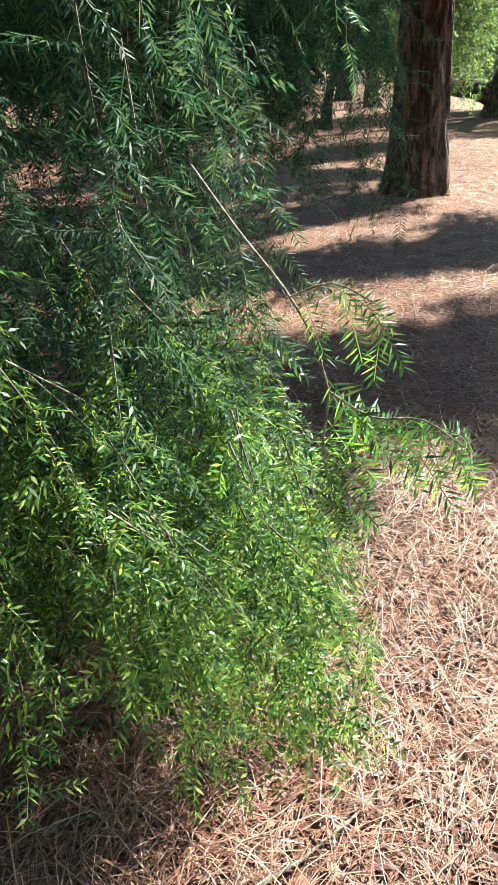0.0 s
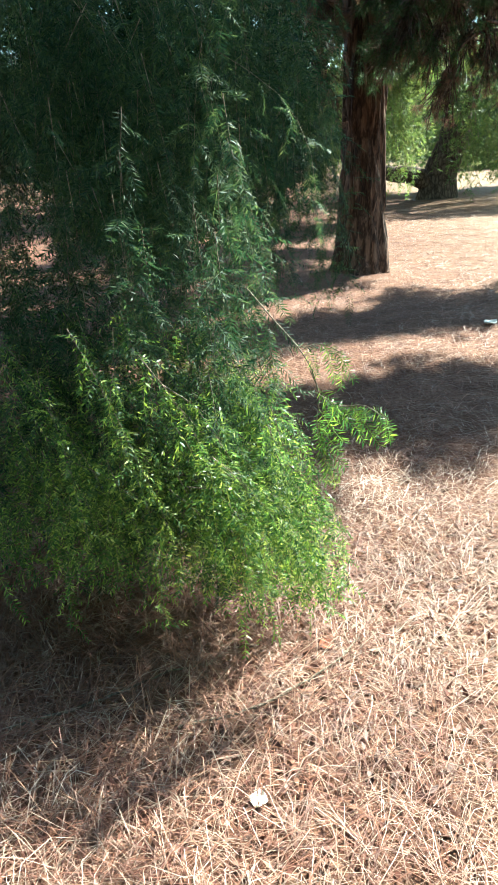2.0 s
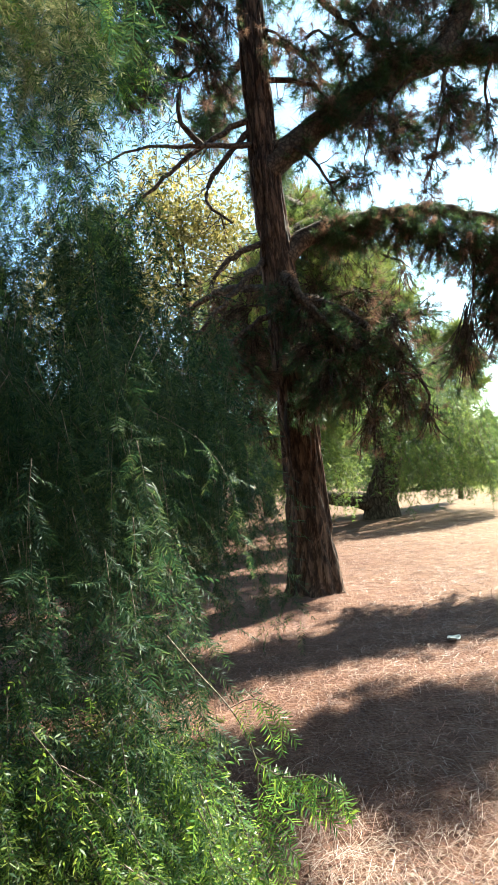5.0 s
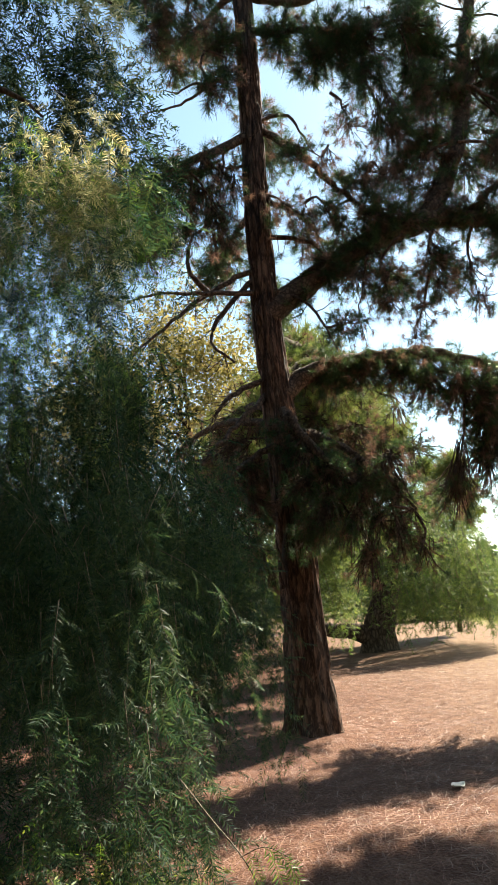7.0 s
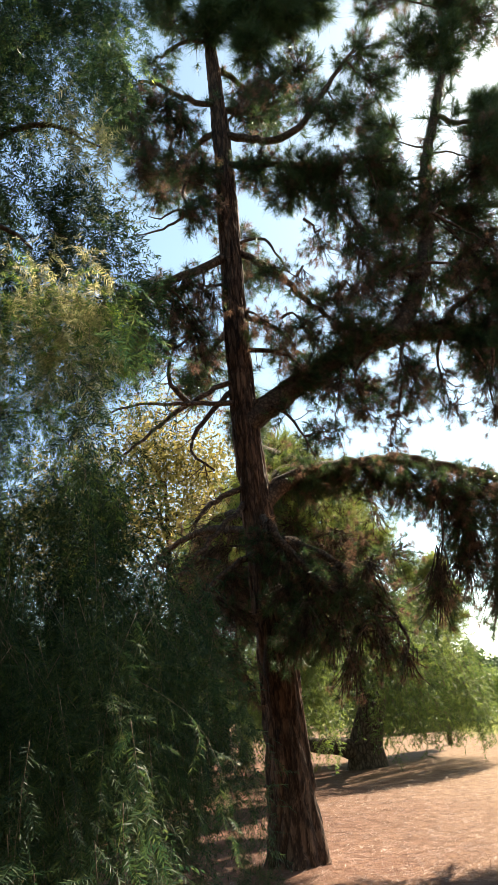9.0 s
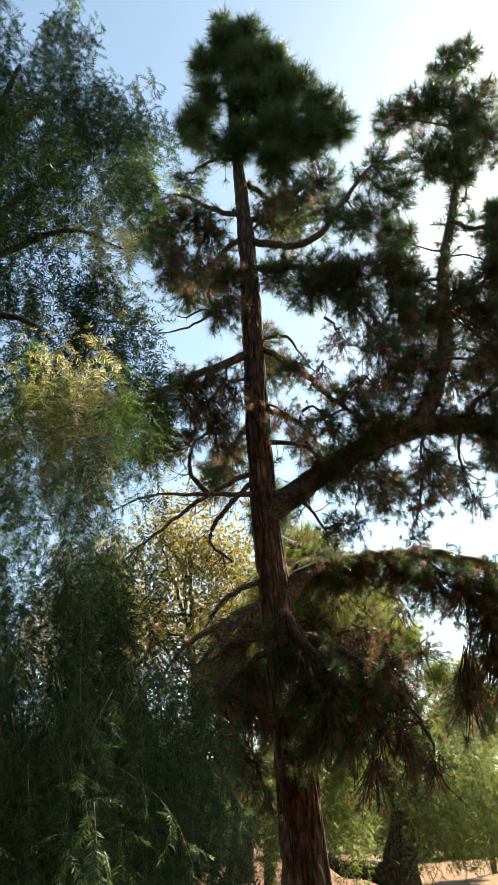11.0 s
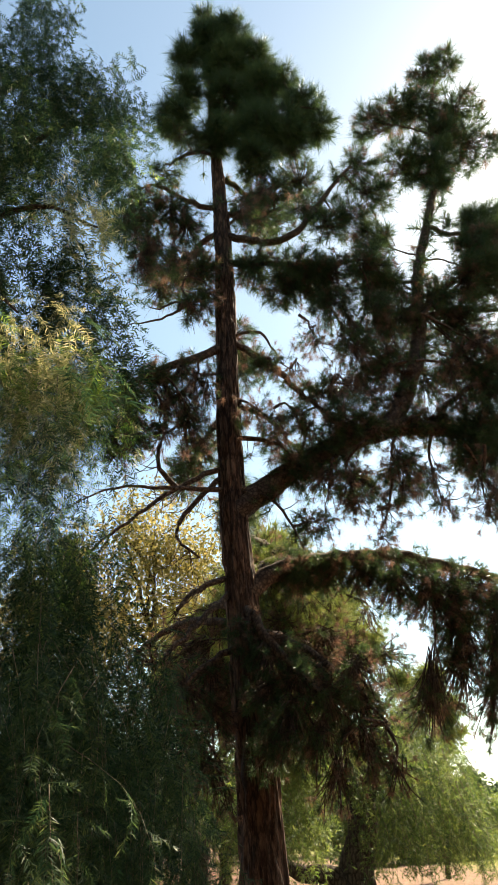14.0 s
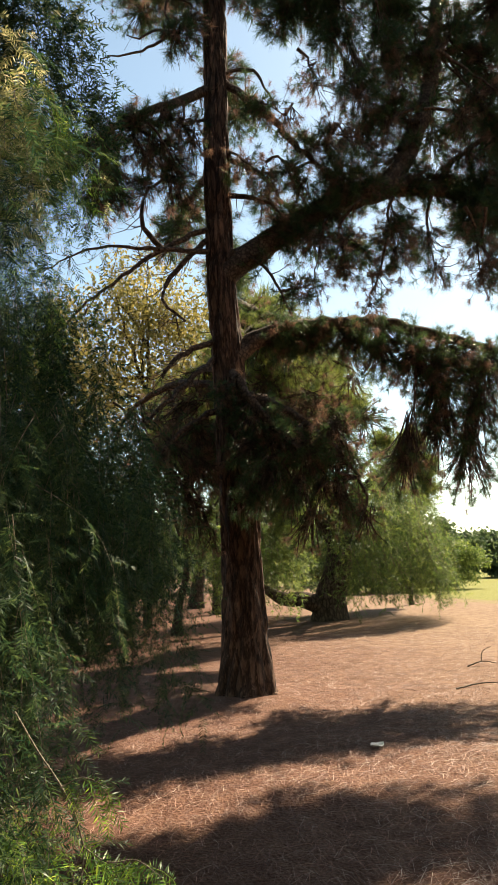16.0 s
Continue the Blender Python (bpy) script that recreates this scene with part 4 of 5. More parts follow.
# the low curtain that almost brushes the ground: darker leaf paints its shaded top, brighter leaf its sunlit foot
curtain(16, (-0.67, 0.32, 3.85, 4.5, 1.1, 1.75), (0.6, 1.1), (0.2, -0.06), LEAVES_BUSH, 0.088, 0.02, PEPPER, spread=0.09, low=bush_low, single_shoots=True, sway=0.07)
curtain(26, (-0.67, 0.32, 3.85, 4.5, 1.0, 1.6), (0.6, 1.1), (0.2, -0.06), LEAVES_BUSH, 0.078, 0.0185, PEPPER, spread=0.09, low=bush_low, single_shoots=True, sway=0.07)
curtain(78, (-0.6, 0.32, 3.74, 4.47, 0.6, 1.2), (0.7, 1.3), (0.28, -0.06), LEAVES_BUSH, 0.076, 0.018, SUNLIT_PEPPER, spread=0.11, low=bush_low, single_shoots=True, sway=0.07)
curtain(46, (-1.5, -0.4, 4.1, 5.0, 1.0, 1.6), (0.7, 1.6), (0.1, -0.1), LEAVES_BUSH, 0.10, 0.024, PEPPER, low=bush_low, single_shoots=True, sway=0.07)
curtain(56, (0.08, 0.50, 3.67, 4.28, 0.5, 1.0), (0.5, 1.2), (0.25, -0.06), LEAVES_BUSH, 0.072, 0.0165, SUNLIT_PEPPER, low=bush_low, single_shoots=True, sway=0.08)
curtain(56, (-0.74, 0.26, 3.9, 4.54, 0.35, 0.85), (0.4, 0.9), (0.18, -0.06), LEAVES_BUSH, 0.074, 0.0175, SUNLIT_PEPPER, low=bush_low, sway=0.08, spread=0.1)
curtain(44, (-0.35, 0.40, 3.96, 4.66, 1.15, 1.9), (0.6, 1.2), (0.08, 0.0), LEAVES_NEAR, 0.13, 0.036, spread=0.06, sway=0.05, single_shoots=True)
# the sunlit shoots higher up, most with sunlight put into golden or bright leaf colour
mass(81, (-1.2, 0.1, 5.2, 5.9, 3.6, 4.5), (0.3, 0.6), LEAVES_MID, 0.14, 0.042, SUNLIT_GOLD_PEPPER, clump=6)
mass(54, (-1.2, 0.15, 5.3, 6.2, 3.1, 3.9), (0.4, 0.8), LEAVES_MID, 0.14, 0.04, SUNLIT_PEPPER, clump=6)
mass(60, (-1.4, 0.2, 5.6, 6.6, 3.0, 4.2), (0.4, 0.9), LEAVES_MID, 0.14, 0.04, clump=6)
mass(18, (-0.5, 0.2, 6.3, 7.0, 5.9, 6.7), (0.4, 0.8), LEAVES_HIGH, 0.17, 0.05, SUNLIT_GOLD_PEPPER)
mass(24, (-0.8, 0.4, 6.8, 7.6, 7.8, 9.0), (0.3, 0.6), LEAVES_HIGH, 0.16, 0.06, SUNLIT_PEPPER, clump=4)
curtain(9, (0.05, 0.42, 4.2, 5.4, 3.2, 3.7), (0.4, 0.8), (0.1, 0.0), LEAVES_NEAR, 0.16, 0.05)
mass(99, (-1.2, 0.2, 5.7, 6.5, 3.8, 4.8), (0.4, 0.9), LEAVES_MID, 0.15, 0.04, SUNLIT_PEPPER)
# the curtains behind and above it
mass(72, (-1.3, 0.45, 4.3, 5.3, 2.1, 2.9), (0.6, 1.2), LEAVES_NEAR, 0.125, 0.033, low=lambda x, y: 1.2)
mass(36, (0.1, 0.66, 4.6, 5.8, 1.9, 2.4), (0.5, 0.9), LEAVES_NEAR, 0.12, 0.034, low=lambda x, y: 1.25)
mass(110, (-2.4, 0.2, 5.0, 6.4, 2.6, 3.3), (0.7, 1.5), LEAVES_MID, 0.14, 0.038)
mass(150, (-2.6, 0.3, 5.8, 7.4, 5.0, 6.2), (0.5, 1.0), LEAVES_HIGH, 0.19, 0.046)
mass(240, (-2.8, 0.2, 6.2, 8.2, 5.8, 7.8), (0.5, 1.3), LEAVES_HIGH, 0.18, 0.042)
mass(390, (-2.8, 0.5, 6.8, 8.2, 7.6, 10.0), (0.4, 1.0), LEAVES_HIGH, 0.165, 0.044, clump=6)
mass(190, (-2.6, 0.0, 7.0, 8.2, 9.6, 11.5), (0.35, 0.8), LEAVES_HIGH, 0.15, 0.042, clump=5)
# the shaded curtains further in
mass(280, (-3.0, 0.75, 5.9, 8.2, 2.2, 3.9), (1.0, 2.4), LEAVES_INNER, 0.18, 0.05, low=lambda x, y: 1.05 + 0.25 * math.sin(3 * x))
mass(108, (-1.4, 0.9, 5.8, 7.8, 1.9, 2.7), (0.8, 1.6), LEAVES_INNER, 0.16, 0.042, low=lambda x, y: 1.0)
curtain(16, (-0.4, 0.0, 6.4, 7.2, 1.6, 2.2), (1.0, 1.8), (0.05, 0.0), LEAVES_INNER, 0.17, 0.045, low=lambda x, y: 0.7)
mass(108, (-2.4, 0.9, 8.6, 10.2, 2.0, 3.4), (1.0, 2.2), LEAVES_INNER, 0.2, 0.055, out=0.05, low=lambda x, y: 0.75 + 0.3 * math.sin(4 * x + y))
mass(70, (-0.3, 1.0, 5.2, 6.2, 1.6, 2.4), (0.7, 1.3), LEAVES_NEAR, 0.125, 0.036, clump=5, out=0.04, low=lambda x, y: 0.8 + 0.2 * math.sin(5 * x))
# the near-side boughs over the path, added out of view to darken sky fill
mass(200, (-6.5, -2.6, 0.6, 5.0, 3.8, 6.4), (0.7, 1.6), LEAVES_FAR, 0.27, 0.07, clump=12)
# a few shoots overhead
curtain(5, (-0.42, -0.3, 3.9, 4.1, 5.6, 6.0), (0.3, 0.5), (0.06, 0.0), LEAVES_NEAR, 0.12, 0.04)
# the spray that reaches out over the path
spray = [(0.36, 3.95, 1.25), (0.43, 3.84, 1.18), (0.49, 3.77, 1.12), (0.525, 3.75, 1.06), (0.545, 3.75, 0.99)]
reach_line = [(0.545, 3.75, 0.99), (0.60, 3.72, 0.965), (0.66, 3.69, 0.975), (0.715, 3.66, 0.945)]
fork_line = [(0.52, 3.75, 1.06), (0.545, 3.75, 0.99), (0.54, 3.75, 0.89), (0.57, 3.76, 0.77)]
side_line = [(0.49, 3.77, 1.11), (0.545, 3.73, 1.14), (0.60, 3.72, 1.115)]
bough = part("hanging_branch", *joined([tube(spray, [0.002, 0.002, 0.0019, 0.0018, 0.0018], 6, 0.02), tube(reach_line, [0.0018, 0.0016, 0.0013, 0.0008], 5, 0.02),
                                        tube(fork_line, [0.0018, 0.0018, 0.0015, 0.0008], 5, 0.02), tube(side_line, [0.0014, 0.0012, 0.0008], 5, 0.02)]), TWIG, pepper, "brown twig bending down at a fork")
spray_rng = np.random.default_rng(41)
for line, number, lengths, mat in ((reach_line, 14, (0.08, 0.14), SUNLIT_PEPPER), (fork_line, 12, (0.09, 0.15), SUNLIT_PEPPER), (side_line, 6, (0.07, 0.11), SUNLIT_PEPPER)):
    nodes = curve(line, 0.006)[0]
    at = nodes[np.linspace(len(nodes) // 5, len(nodes) - 1, number).astype(int)]
    ax = np.stack([spray_rng.uniform(-0.15, 0.9, number), spray_rng.uniform(-0.5, 0.5, number), spray_rng.uniform(-1.2, -0.25, number)], -1)
    rot = basis(ax, spray_rng.normal(0, 0.3, (number, 3)) + np.array([0.2, -0.8, 0.6]), spray_rng.uniform(*lengths, number))
    part("leaves", *copies(*LEAVES_NEAR[1], rot, at), mat, bough, "feathery green leaves with narrow leaflets", kind="stuff")

# ---- trees beyond ----


def far_pepper(base, spread, top, count, label, low, seed, lean=0.0, trunk_r=0.35, mat=PEPPER_FAR, leaf=0.22, skip=None, gap=0.14, shade_mat=None, creeping=False):
    rng = np.random.default_rng(seed)
    x, y = base
    t = thing("pepper_tree", (x, y, 0), label, "tree", "trees beyond the pine")
    fork = np.array([x + lean, y, 1.9])
    part("trunk", *bark_trunk([(x, y, -0.1), (x + 0.1 * lean, y, 0.6), tuple(fork), (x + lean, y, top * 0.7)], [trunk_r * 1.2, trunk_r, trunk_r * 0.8, 0.08], 24, 0.2, 0.03, rng), DARK_BARK, t)
    if creeping:
        part("limb", *bark_trunk([(x - 0.1, y, 0.35), (x - 0.8, y - 0.2, 0.62), (x - 1.5, y - 0.3, 0.72), (x - 2.2, y - 0.4, 1.2)], [trunk_r * 0.6, trunk_r * 0.5, trunk_r * 0.4, 0.06], 16, 0.15, 0.02, rng), DARK_BARK, t, "low limb creeping sideways")
    tops, lens, outs = [], [], []
    for k in range(9):
        a = 2.4 * k + rng.uniform(-0.3, 0.3)
        r = spread * rng.uniform(0.55, 0.95)
        end = np.array([x + math.cos(a) * r, y + math.sin(a) * r, top * rng.uniform(0.6, 0.92)])
        mid = (fork + end) / 2 + np.array([0, 0, top * 0.12])
        part("limb", *tube([fork, mid, end], [trunk_r * 0.45, trunk_r * 0.25, 0.03], 7, 0.3, 0.05, 0.03, rng), DARK_BARK, t, smooth=True)
    for _ in range(count):
        a, r = rng.uniform(0, 6.28), spread * math.sqrt(rng.uniform(0.05, 1))
        px, py = x + math.cos(a) * r, y + math.sin(a) * r
        if skip and skip(px, py):
            continue
        pz = top * (1 - 0.5 * (r / spread) ** 2) * rng.uniform(0.38, 1.0)
        tops.append((px, py, pz))
        lens.append(max(0.4, min(rng.uniform(1.0, 3.0), pz - low - rng.uniform(0, 0.8))))
        outs.append((math.cos(a) * 0.3, math.sin(a) * 0.3))
    tops, lens, outs = np.array(tops), np.array(lens), np.array(outs)
    # with shade_mat, every other bunch is a darker leaf, painting the crown's shade
    for q, g in enumerate(np.array_split(rng.permutation(len(tops)) if shade_mat else np.argsort(tops[:, 0]), 4)):
        tw, lf = strands(tops[g], lens[g], outs[g], rng, LEAVES_FAR, leaf, gap, 0.05, 0.006, 0.5)
        part("hanging_growth", *tw, TWIG, t, kind="stuff")
        part("leaves", *lf, shade_mat if shade_mat and q % 2 else mat, t, kind="stuff")
    return t


far_pepper((6.1, 21.8), 3.4, 6.0, 950, "pepper tree with a dark leaning trunk and curtains to the ground", 0.3, 31, 0.4, 0.46, SHRUB, gap=0.1, skip=lambda a, b: a < 5.7 and b < 22.0, shade_mat=PEPPER_FAR, creeping=True)
sapling = far_pepper((3.1, 17.0), 0.7, 5.0, 56, "slender young pepper tree with hanging pale green shoots", 0.5, 32, 0.1, 0.09, SHRUB, 0.24)
curtain(30, (3.45, 4.2, 16.4, 17.2, 2.3, 3.8), (0.9, 2.2), (0.1, 0.0), LEAVES_FAR, 0.2, 0.1, SHRUB, tree=sapling, low=lambda x, y: 0.6)
far_pepper((-2.5, 22.5), 3.8, 6.0, 560, "weeping pepper tree in shade", 0.5, 33, 0.3, 0.25)
far_pepper((1.6, 19.6), 3.0, 6.2, 420, "weeping pepper tree with thin forked trunks", 1.5, 34, 0.3, 0.1)
far_pepper((-7.5, 19.0), 3.8, 6.5, 260, "weeping pepper tree in shade", 0.5, 35, 0.2, 0.3)
far_pepper((3.0, 31.0), 4.0, 6.5, 280, "weeping pepper tree across the clearing", 1.0, 36, 0.2, 0.3)


def leafy_tree(name, base, crown, n, size, mat, label, seed, trunk_r=0.15, group="trees beyond the pine", limbs=8, bark=DARK_BARK):
    """A tree whose crown is many small leaf clumps about its limbs: crown (cx, cy, cz, rx, ry, rz)."""
    rng = np.random.default_rng(seed)
    t = thing(name, (*base, 0), label, "tree" if name != "shrub" else "shrub", group)
    c, r = np.array(crown[:3]), np.array(crown[3:])
    low = c[2] - r[2] * 0.4
    part("trunk", *tube([(*base, -0.1), ((base[0] + c[0]) / 2 + 0.1, (base[1] + c[1]) / 2, low * 0.6), (c[0], c[1], c[2] + r[2] * 0.5)], [trunk_r * 1.3, trunk_r, 0.03], 9, 0.3, 0.05, 0.02, rng), bark, t, smooth=True)
    ends = []
    for k in range(limbs):
        d = unit(rng.normal(size=3))
        e = c + d * r * rng.uniform(0.5, 0.85)
        s = np.array([c[0], c[1], low + rng.uniform(-0.3, 0.6) * r[2]])
        part("limb", *tube([s, (s + e) / 2 + rng.normal(0, 0.15, 3), e], [trunk_r * 0.5, trunk_r * 0.3, 0.015], 6, 0.3, 0, 0.03, rng), bark, t, smooth=True)
        ends.append(e)
    ends = np.array(ends)
    hub = c + unit(rng.normal(size=(n // 90, 3))) * r * rng.uniform(0.3, 1.0, (n // 90, 1))
    at = hub[rng.integers(0, len(hub), n)] + rng.normal(0, 0.115, (n, 3)) * r
    q = np.array([(0, 0, 0), (0.22, 0.45, 0.05), (0, 1, -0.12), (-0.22, 0.45, 0.05)])
    ax = rng.normal(size=(n, 3)) + np.array([0, 0, -0.6])
    part("crown", *copies(q, np.array([[0, 1, 2, 3]]), basis(ax, rng.normal(size=(n, 3)), size * rng.uniform(0.6, 1.3, n)), at), mat, t, kind="stuff")
    return t


leafy_tree("gum_tree", (0.9, 22.5), (1.0, 22.4, 8.2, 3.1, 2.2, 3.5), 17000, 0.15, OLIVE, "slender gum tree with dry yellow-green leaves", 41, 0.12)
leafy_tree("gum_tree", (-2.3, 25.0), (-2.2, 25.0, 7.5, 2.6, 2.2, 3.2), 10000, 0.17, OLIVE, "slender gum tree with dry yellow-green leaves", 42, 0.14)
leafy_tree("gum_tree", (3.4, 27.0), (3.4, 27.0, 7.6, 2.4, 2.0, 3.0), 9000, 0.17, OLIVE, "slender gum tree with dry yellow-green leaves", 43, 0.14)
leafy_tree("shrub", (17.2, 38.0), (17.2, 38.0, 1.35, 2.3, 1.6, 1.35), 16000, 0.15, SHRUB, "rounded bright green shrub at the field's edge", 44, 0.06, "shrubs at the field's edge")
leafy_tree("shrub", (14.4, 37.0), (14.4, 37.0, 1.2, 2.0, 1.5, 1.2), 12000, 0.15, SHRUB, "rounded bright green shrub at the field's edge", 45, 0.06, "shrubs at the field's edge")
leafy_tree("shrub", (11.4, 36.0), (11.4, 36.0, 1.3, 2.6, 1.4, 1.4), 9000, 0.18, FAR_GREEN, "dark green shrub at the field's edge", 46, 0.06, "shrubs at the field's edge")
for k, (x, y, s) in enumerate(((20, 52, 1.0), (25.5, 56, 0.85), (31, 58, 0.75), (37, 60, 0.9), (44, 62, 1.0), (14, 54, 1.1), (8, 52, 1.0), (1, 46, 1.1), (-8, 42, 1.2), (-17, 38, 1.2), (-24, 30, 1.2), (-14, 26, 1.0))):
    leafy_tree("park_tree", (x, y), (x, y, 2.9 * s, 3.6 * s, 2.8 * s, 2.7 * s), 5000, 0.5, FAR_GREEN, "hazy green tree at the edge of the park", 50 + k, 0.2, "trees at the edge of the park")

# unseen trees behind and beside the camera, added to cut the sky's fill
for k, (x, y) in enumerate(((-6.5, -1.0), (-1.5, -5.5), (5.0, -5.5), (10.5, -1.5), (-9.5, 6.0))):
    leafy_tree("park_tree", (x, y), (x, y, 8.0, 4.0, 3.8, 6.5), 14000, 0.5, FAR_GREEN, "tall broad green tree, unseen, added to block sky light", 70 + k, 0.3, "trees round the clearing", 12)


def far_pine(base, top, clumps, seed, reach=0.5):
    rng = np.random.default_rng(seed)
    t = thing("pine_tree", (*base, 0), "smaller sunlit pine with light green tufts", "tree", "trees beyond the pine")
    part("trunk", *tube([(*base, -0.1), (base[0] + 0.1, base[1], top * 0.5), (base[0], base[1], top)], [0.09, 0.07, 0.02], 10, 0.3, 0.05, 0.02, rng), LIMB_BARK, t, smooth=True)
    for x, z, r, n in clumps:
        n = int(n * 2.8)
        c = np.array([x, base[1] + rng.uniform(-1.0, 1.0) * reach, z])
        s = np.array([base[0], base[1], min(top, z - 0.3)])
        limb = part("limb", *tube([s, (s + c) / 2, c], [0.05, 0.035, 0.012], 6, 0.2, 0, 0.02, rng), LIMB_BARK, t, smooth=True)
        d = unit(rng.normal(size=(n, 3)))
        p = c + d * r * rng.uniform(0.3, 1, (n, 1))
        # these tufts, too, have sunlight painted into their needle colour
        part("needles", *tufts(p, d + np.array([0, -0.2, 0.5]), 0.5 * rng.uniform(0.7, 1.1, n), rng, TUFTS_FAR), NEEDLE_SUNLIT, limb, kind="stuff")
    return t


# clumps left of this trunk are added behind the big pine for ground shade
far_pine((2.85, 16.4), 6.6, [(3.5, 5.9, 0.5, 34), (4.1, 6.0, 0.5, 34), (4.6, 5.5, 0.5, 34), (5.1, 4.9, 0.5, 32), (4.2, 5.0, 0.6, 40), (3.7, 4.4, 0.6, 36), (4.7, 3.9, 0.6, 36),                             (4.0, 3.5, 0.55, 32), (3.3, 5.1, 0.6, 36), (4.3, 2.8, 0.5, 24), (2.6, 6.2, 0.5, 30), (2.2, 5.2, 0.55, 30), (2.0, 4.2, 0.5, 26), (3.0, 3.6, 0.55, 30), (1.6, 5.0, 0.55, 30), (3.2, 6.6, 0.5, 30), (2.4, 4.6, 0.6, 34), (1.3, 4.2, 0.5, 28), (3.4, 5.5, 0.6, 34), (2.9, 5.0, 0.6, 34), (2.5, 5.7, 0.6, 32), (4.4, 4.5, 0.6, 32)], 61, 2.2)
far_pine((10.46, 26.5), 6.43, [(10.06, 6.03, 0.67, 36), (10.87, 6.03, 0.67, 34), (10.19, 5.08, 0.81, 40), (11.27, 5.08, 0.81, 36), (9.79, 4.28, 0.81, 34), (11.13, 4.14, 0.81, 30), (10.46, 3.2, 0.81, 30), (10.33, 2.12, 0.67, 24)], 62)

hx = np.linspace(-260, 420, 60)
hz = 9 + 6 * np.sin(hx * 0.012 + 1.0) + 2.5 * np.sin(hx * 0.05) + 1.2 * np.sin(hx * 0.17)
hv = np.concatenate([np.stack([hx, np.full(60, 300.0) - 30, np.full(60, -1.0)], -1), np.stack([hx, np.full(60, 300.0), np.maximum(hz, 2)], -1), np.stack([hx, np.full(60, 380.0), np.full(60, -1.0)], -1)])
hf = np.array([[r * 60 + i, r * 60 + i + 1, r * 60 + 61 + i, r * 60 + 60 + i] for r in range(2) for i in range(59)])
single("hill_backdrop", hv, hf, FAR_GREEN, "distant wooded hill", "hill", True, "structure")

# ---- litter on the ground ----
lit_rng = np.random.default_rng(71)


def strewn(n, x0, x1, y0, y1, length, width, lift, rng):
    """Bent strands lying on the ground in tangles."""
    x, y = rng.uniform(x0, x1, n) + rng.normal(0, 0.45, n), rng.uniform(y0, y1, n) + rng.normal(0, 0.45, n)
    a = rng.uniform(0, 6.28, n)
    ln = rng.uniform(*length, n)
    w = width * rng.uniform(0.6, 1.4, n)
    bend = rng.normal(0, 0.25, n)
    v = []
    arch = np.abs(rng.normal(0, lift, n)) * ln
    tip = np.maximum(0, rng.normal(0, lift * 0.8, n)) * ln
    for s, zz in ((0.0, 0.0), (0.5, 1.0), (1.0, 0.0)):
        aa = a + bend * s
        px, py = x + np.cos(aa) * ln * s, y + np.sin(aa) * ln * s
        pz = height(px, py) + 0.004 + arch * zz + tip * s
        for side in (-1, 1):
            v.append(np.stack([px - np.sin(aa) * w * side * (1 - 0.5 * s), py + np.cos(aa) * w * side * (1 - 0.5 * s), pz + rng.uniform(0, 0.012, n) * 0 + 0.3 * w * side], -1))
    v = np.stack(v, 1).reshape(-1, 3)
    f = np.array([[0, 1, 3, 2], [2, 3, 5, 4]])
    return v, (f[None] + (np.arange(n) * 6)[:, None, None]).reshape(-1, 4)


RED_STRAW = straw_mat("red_brown_needle", [(0.0, (0.063, 0.022, 0.018)), (0.4, (0.166, 0.063, 0.042)), (0.75, (0.276, 0.125, 0.080)), (1.0, (0.380, 0.220, 0.140))])
single("needle_litter", *joined([strewn(47000, -1.9, 3.1, 2.0, 5.2, (0.06, 0.2), 0.0011, 0.22, lit_rng), strewn(8000, -3.0, 4.5, 5.2, 9.5, (0.07, 0.18), 0.0012, 0.1, lit_rng),
                                 strewn(15000, 0.5, 9.0, 9.5, 18, (0.03, 0.1), 0.0017, 0.16, lit_rng)]), STRAW, "tangled dry needles and straw lying on the ground", "litter", kind="stuff", base=(0, 0, 0))
single("pine_needle_drift", *joined([strewn(9000, -1.8, 0.8, 3.3, 4.9, (0.08, 0.2), 0.0011, 0.25, lit_rng), strewn(5000, -1.8, 0.3, 3.0, 4.2, (0.08, 0.2), 0.0011, 0.25, lit_rng),
                                     strewn(26000, -3.0, 4.5, 5.0, 10.0, (0.06, 0.16), 0.0012, 0.14, lit_rng), strewn(12000, -4.0, 5.0, 10, 16, (0.06, 0.14), 0.0016, 0.06, lit_rng)]), RED_STRAW, "drift of red-brown fallen needles below the trees", "litter", kind="stuff", base=(0, 0, 0))
n = 9000
fl = np.stack([lit_rng.normal(0.0, 0.8, n), lit_rng.normal(4.15, 0.5, n), np.zeros(n)], -1)
fl[:, 2] = height(fl[:, 0], fl[:, 1]) + 0.012
q = np.array([(0, -0.5, 0), (0.16, 0, 0.05), (0, 0.5, 0), (-0.16, 0, 0.05)])
up = lit_rng.normal(0, 0.4, (n, 3)) + np.array([0, 0, 1.0])
axis = lit_rng.normal(size=(n, 3)) * np.array([1, 1, 0.25])
single("fallen_leaflets", *copies(q, np.array([[0, 1, 2, 3]]), basis(axis, up, lit_rng.uniform(0.025, 0.055, n)), fl), RED_FLAKE, "reddish fallen leaflets below the hanging branches", "litter", kind="stuff", base=(0, 0, 0))


def stick(points, r, label):
    pts = [(x, y, float(height(np.array(x), np.array(y))) + z) for x, y, z in points]
    return single("stick", *tube(pts, np.linspace(r, r * 0.4, len(pts)), 6, 0.03, 0.05, 0.002, lit_rng), TWIG, label, "stick", True)


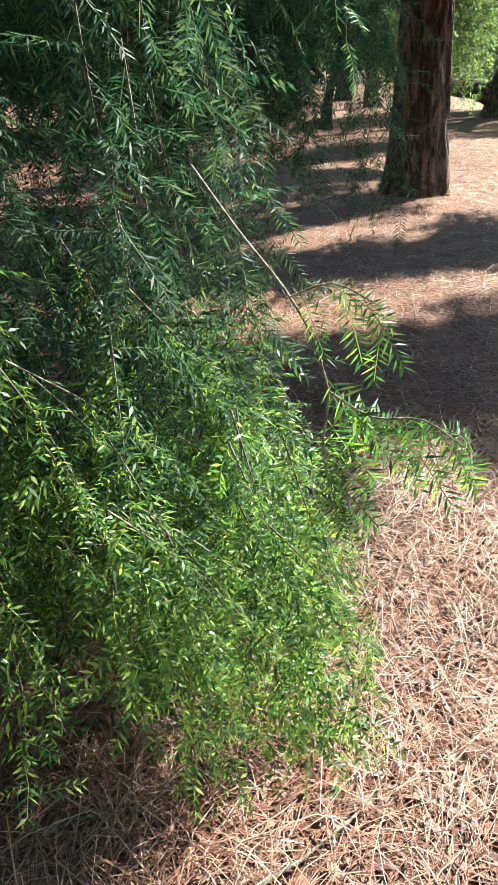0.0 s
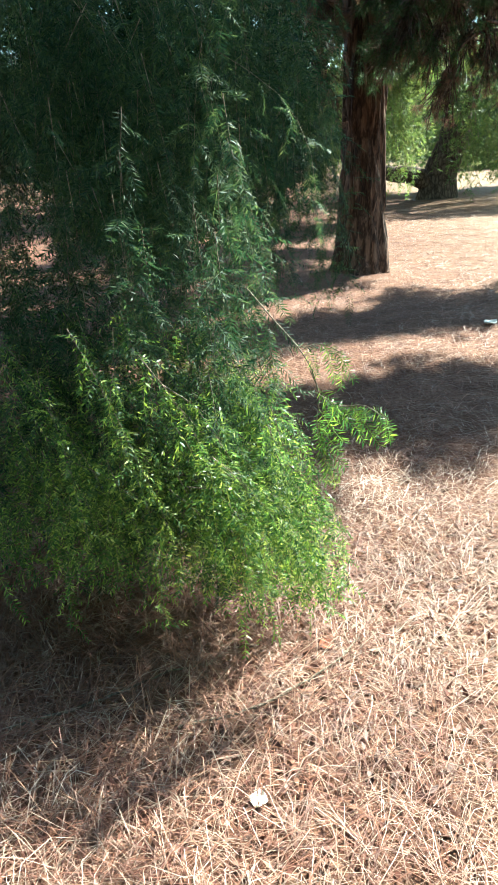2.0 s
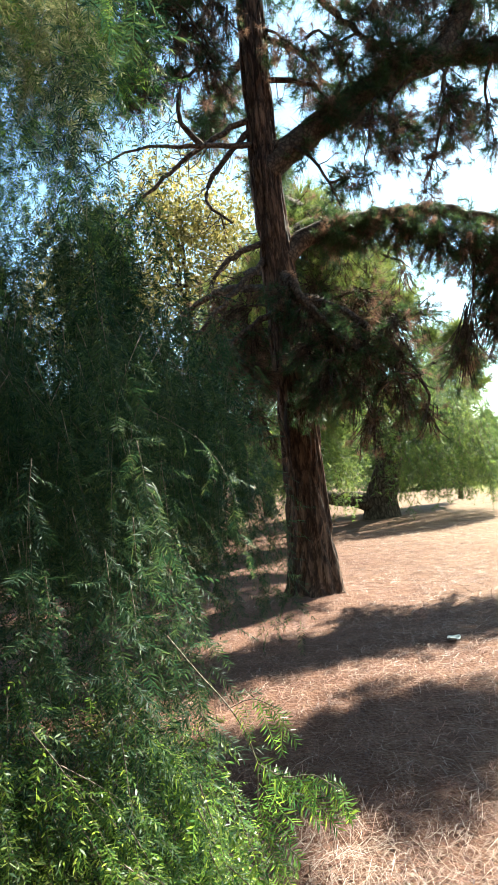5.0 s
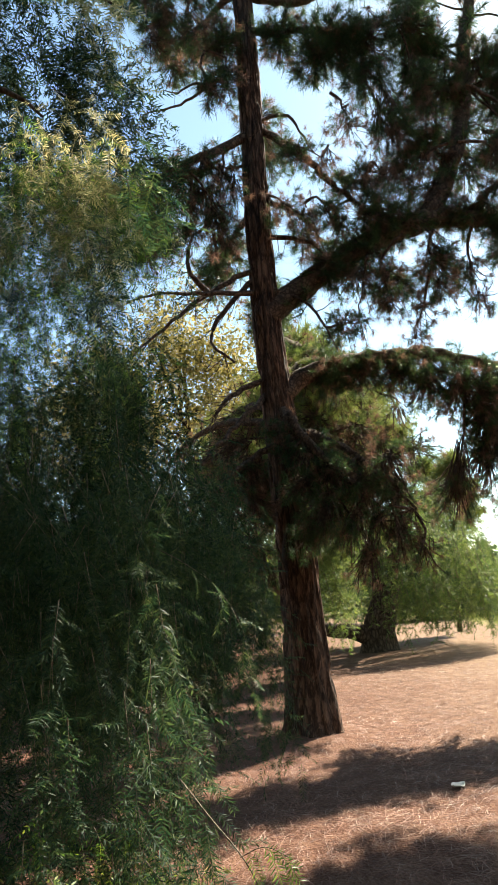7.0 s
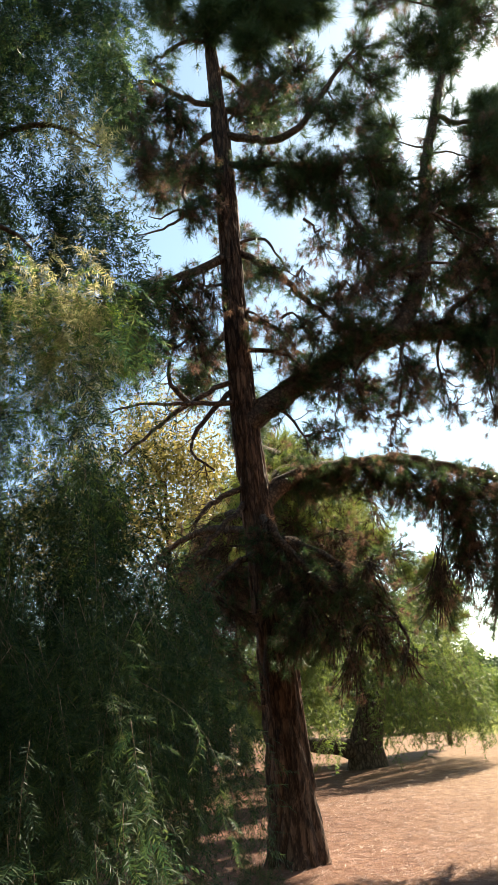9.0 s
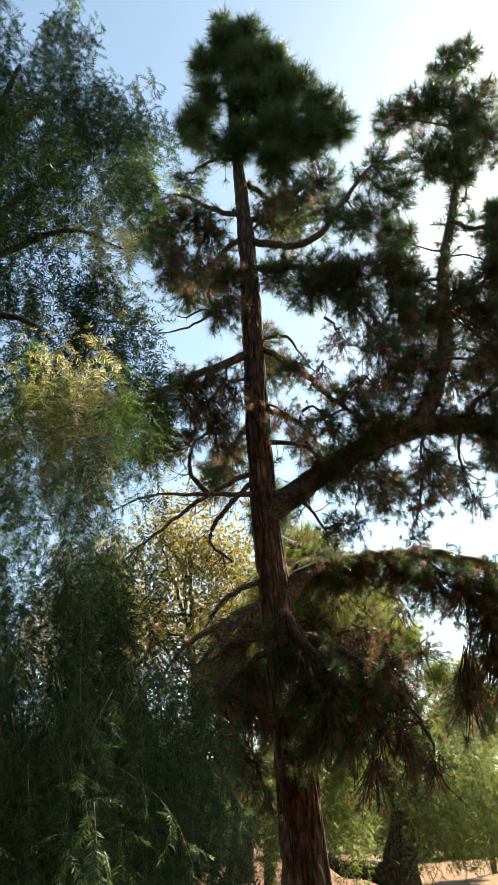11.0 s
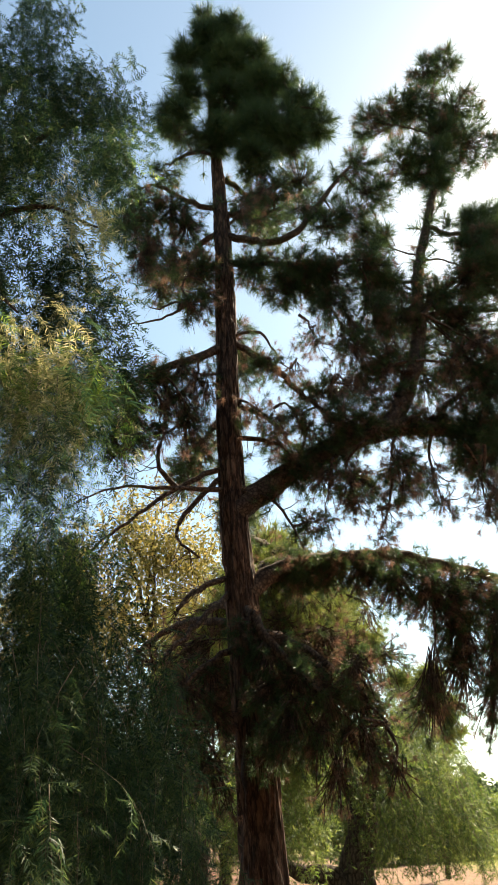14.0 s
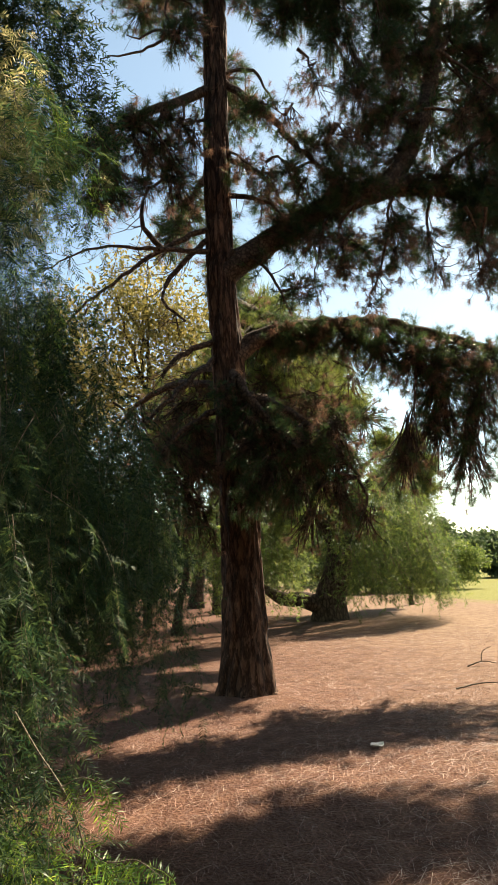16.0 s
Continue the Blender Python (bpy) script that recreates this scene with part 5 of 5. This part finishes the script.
stick([(-0.42, 3.55, 0.012), (-0.2, 3.62, 0.02), (0.05, 3.75, 0.02), (0.2, 3.8, 0.012)], 0.006, "thin pale stick lying in the litter")
stick([(0.1, 3.52, 0.012), (0.35, 3.58, 0.02), (0.6, 3.75, 0.025), (0.72, 3.9, 0.015)], 0.006, "thin grey stick lying in the litter")
stick([(5.5, 12.1, 0.01), (5.75, 12.1, 0.06), (5.95, 12.05, 0.02)], 0.012, "forked twig on the open ground")
stick([(5.72, 12.1, 0.05), (5.76, 12.1, 0.2), (5.9, 12.1, 0.26)], 0.008, "upright fork of a twig on open ground")
stick([(4.6, 10.6, 0.012), (5.0, 10.7, 0.03), (5.5, 10.6, 0.012)], 0.012, "dry stick on the open ground")


def leaf_plate(name, at, size, turn, colour, label, category, rough=0.8):
    """A curled leaf or scrap lying on the litter, with thickness."""
    m, nn, l, b = node_mat(name + "_skin")
    tex = nn.new("ShaderNodeTexNoise")
    tex.inputs["Scale"].default_value = 25
    r = ramp(nn, [(0.3, tuple(c * 0.7 for c in colour)), (0.7, colour)])
    l.new(tex.outputs["Fac"], r.inputs[0])
    l.new(r.outputs[0], b.inputs["Base Color"])
    b.inputs["Roughness"].default_value = rough
    k = 12
    v, f = [], []
    for zz in (0.0, 0.003):
        for i in range(k):
            for j in range(5):
                u, w = i / (k - 1) * 2 - 1, (j / 4 * 2 - 1)
                half = 0.45 * (1 - abs(u) ** 2.2) + 0.03
                v.append((u * size * 0.5, w * half * size, zz + 0.12 * size * (w * w + 0.6 * u * u) + 0.03 * size * math.sin(5 * u + 3 * w)))
    for s in range(2):
        for i in range(k - 1):
            for j in range(4):
                a = s * k * 5 + i * 5 + j
                f.append((a, a + 5, a + 6, a + 1))
    rim = [i * 5 for i in range(k)] + [(k - 1) * 5 + j for j in range(1, 5)] + [i * 5 + 4 for i in range(k - 2, -1, -1)] + [3, 2, 1]
    for i in range(len(rim)):
        a, c = rim[i], rim[(i + 1) % len(rim)]
        f.append((a, c, c + k * 5, a + k * 5))
    v = np.array(v) @ np.array(Matrix.Rotation(radians(turn), 3, "Z")).T
    return single(name, v + np.array([at[0], at[1], float(height(np.array(at[0]), np.array(at[1]))) + 0.012]), f, m, label, category, True)


leaf_plate("dead_leaf", (0.593, 3.86), 0.055, 20, (0.34, 0.10, 0.045), "curled red-brown dead leaf on the litter", "leaf")
leaf_plate("dead_leaf", (0.33, 3.25), 0.05, 70, (0.72, 0.66, 0.56), "bleached pale dead leaf on the litter", "leaf")
leaf_plate("paper_scrap", (2.69, 8.12), 0.13, 10, (0.8, 0.76, 0.68), "crumpled white scrap of paper in the litter", "paper")
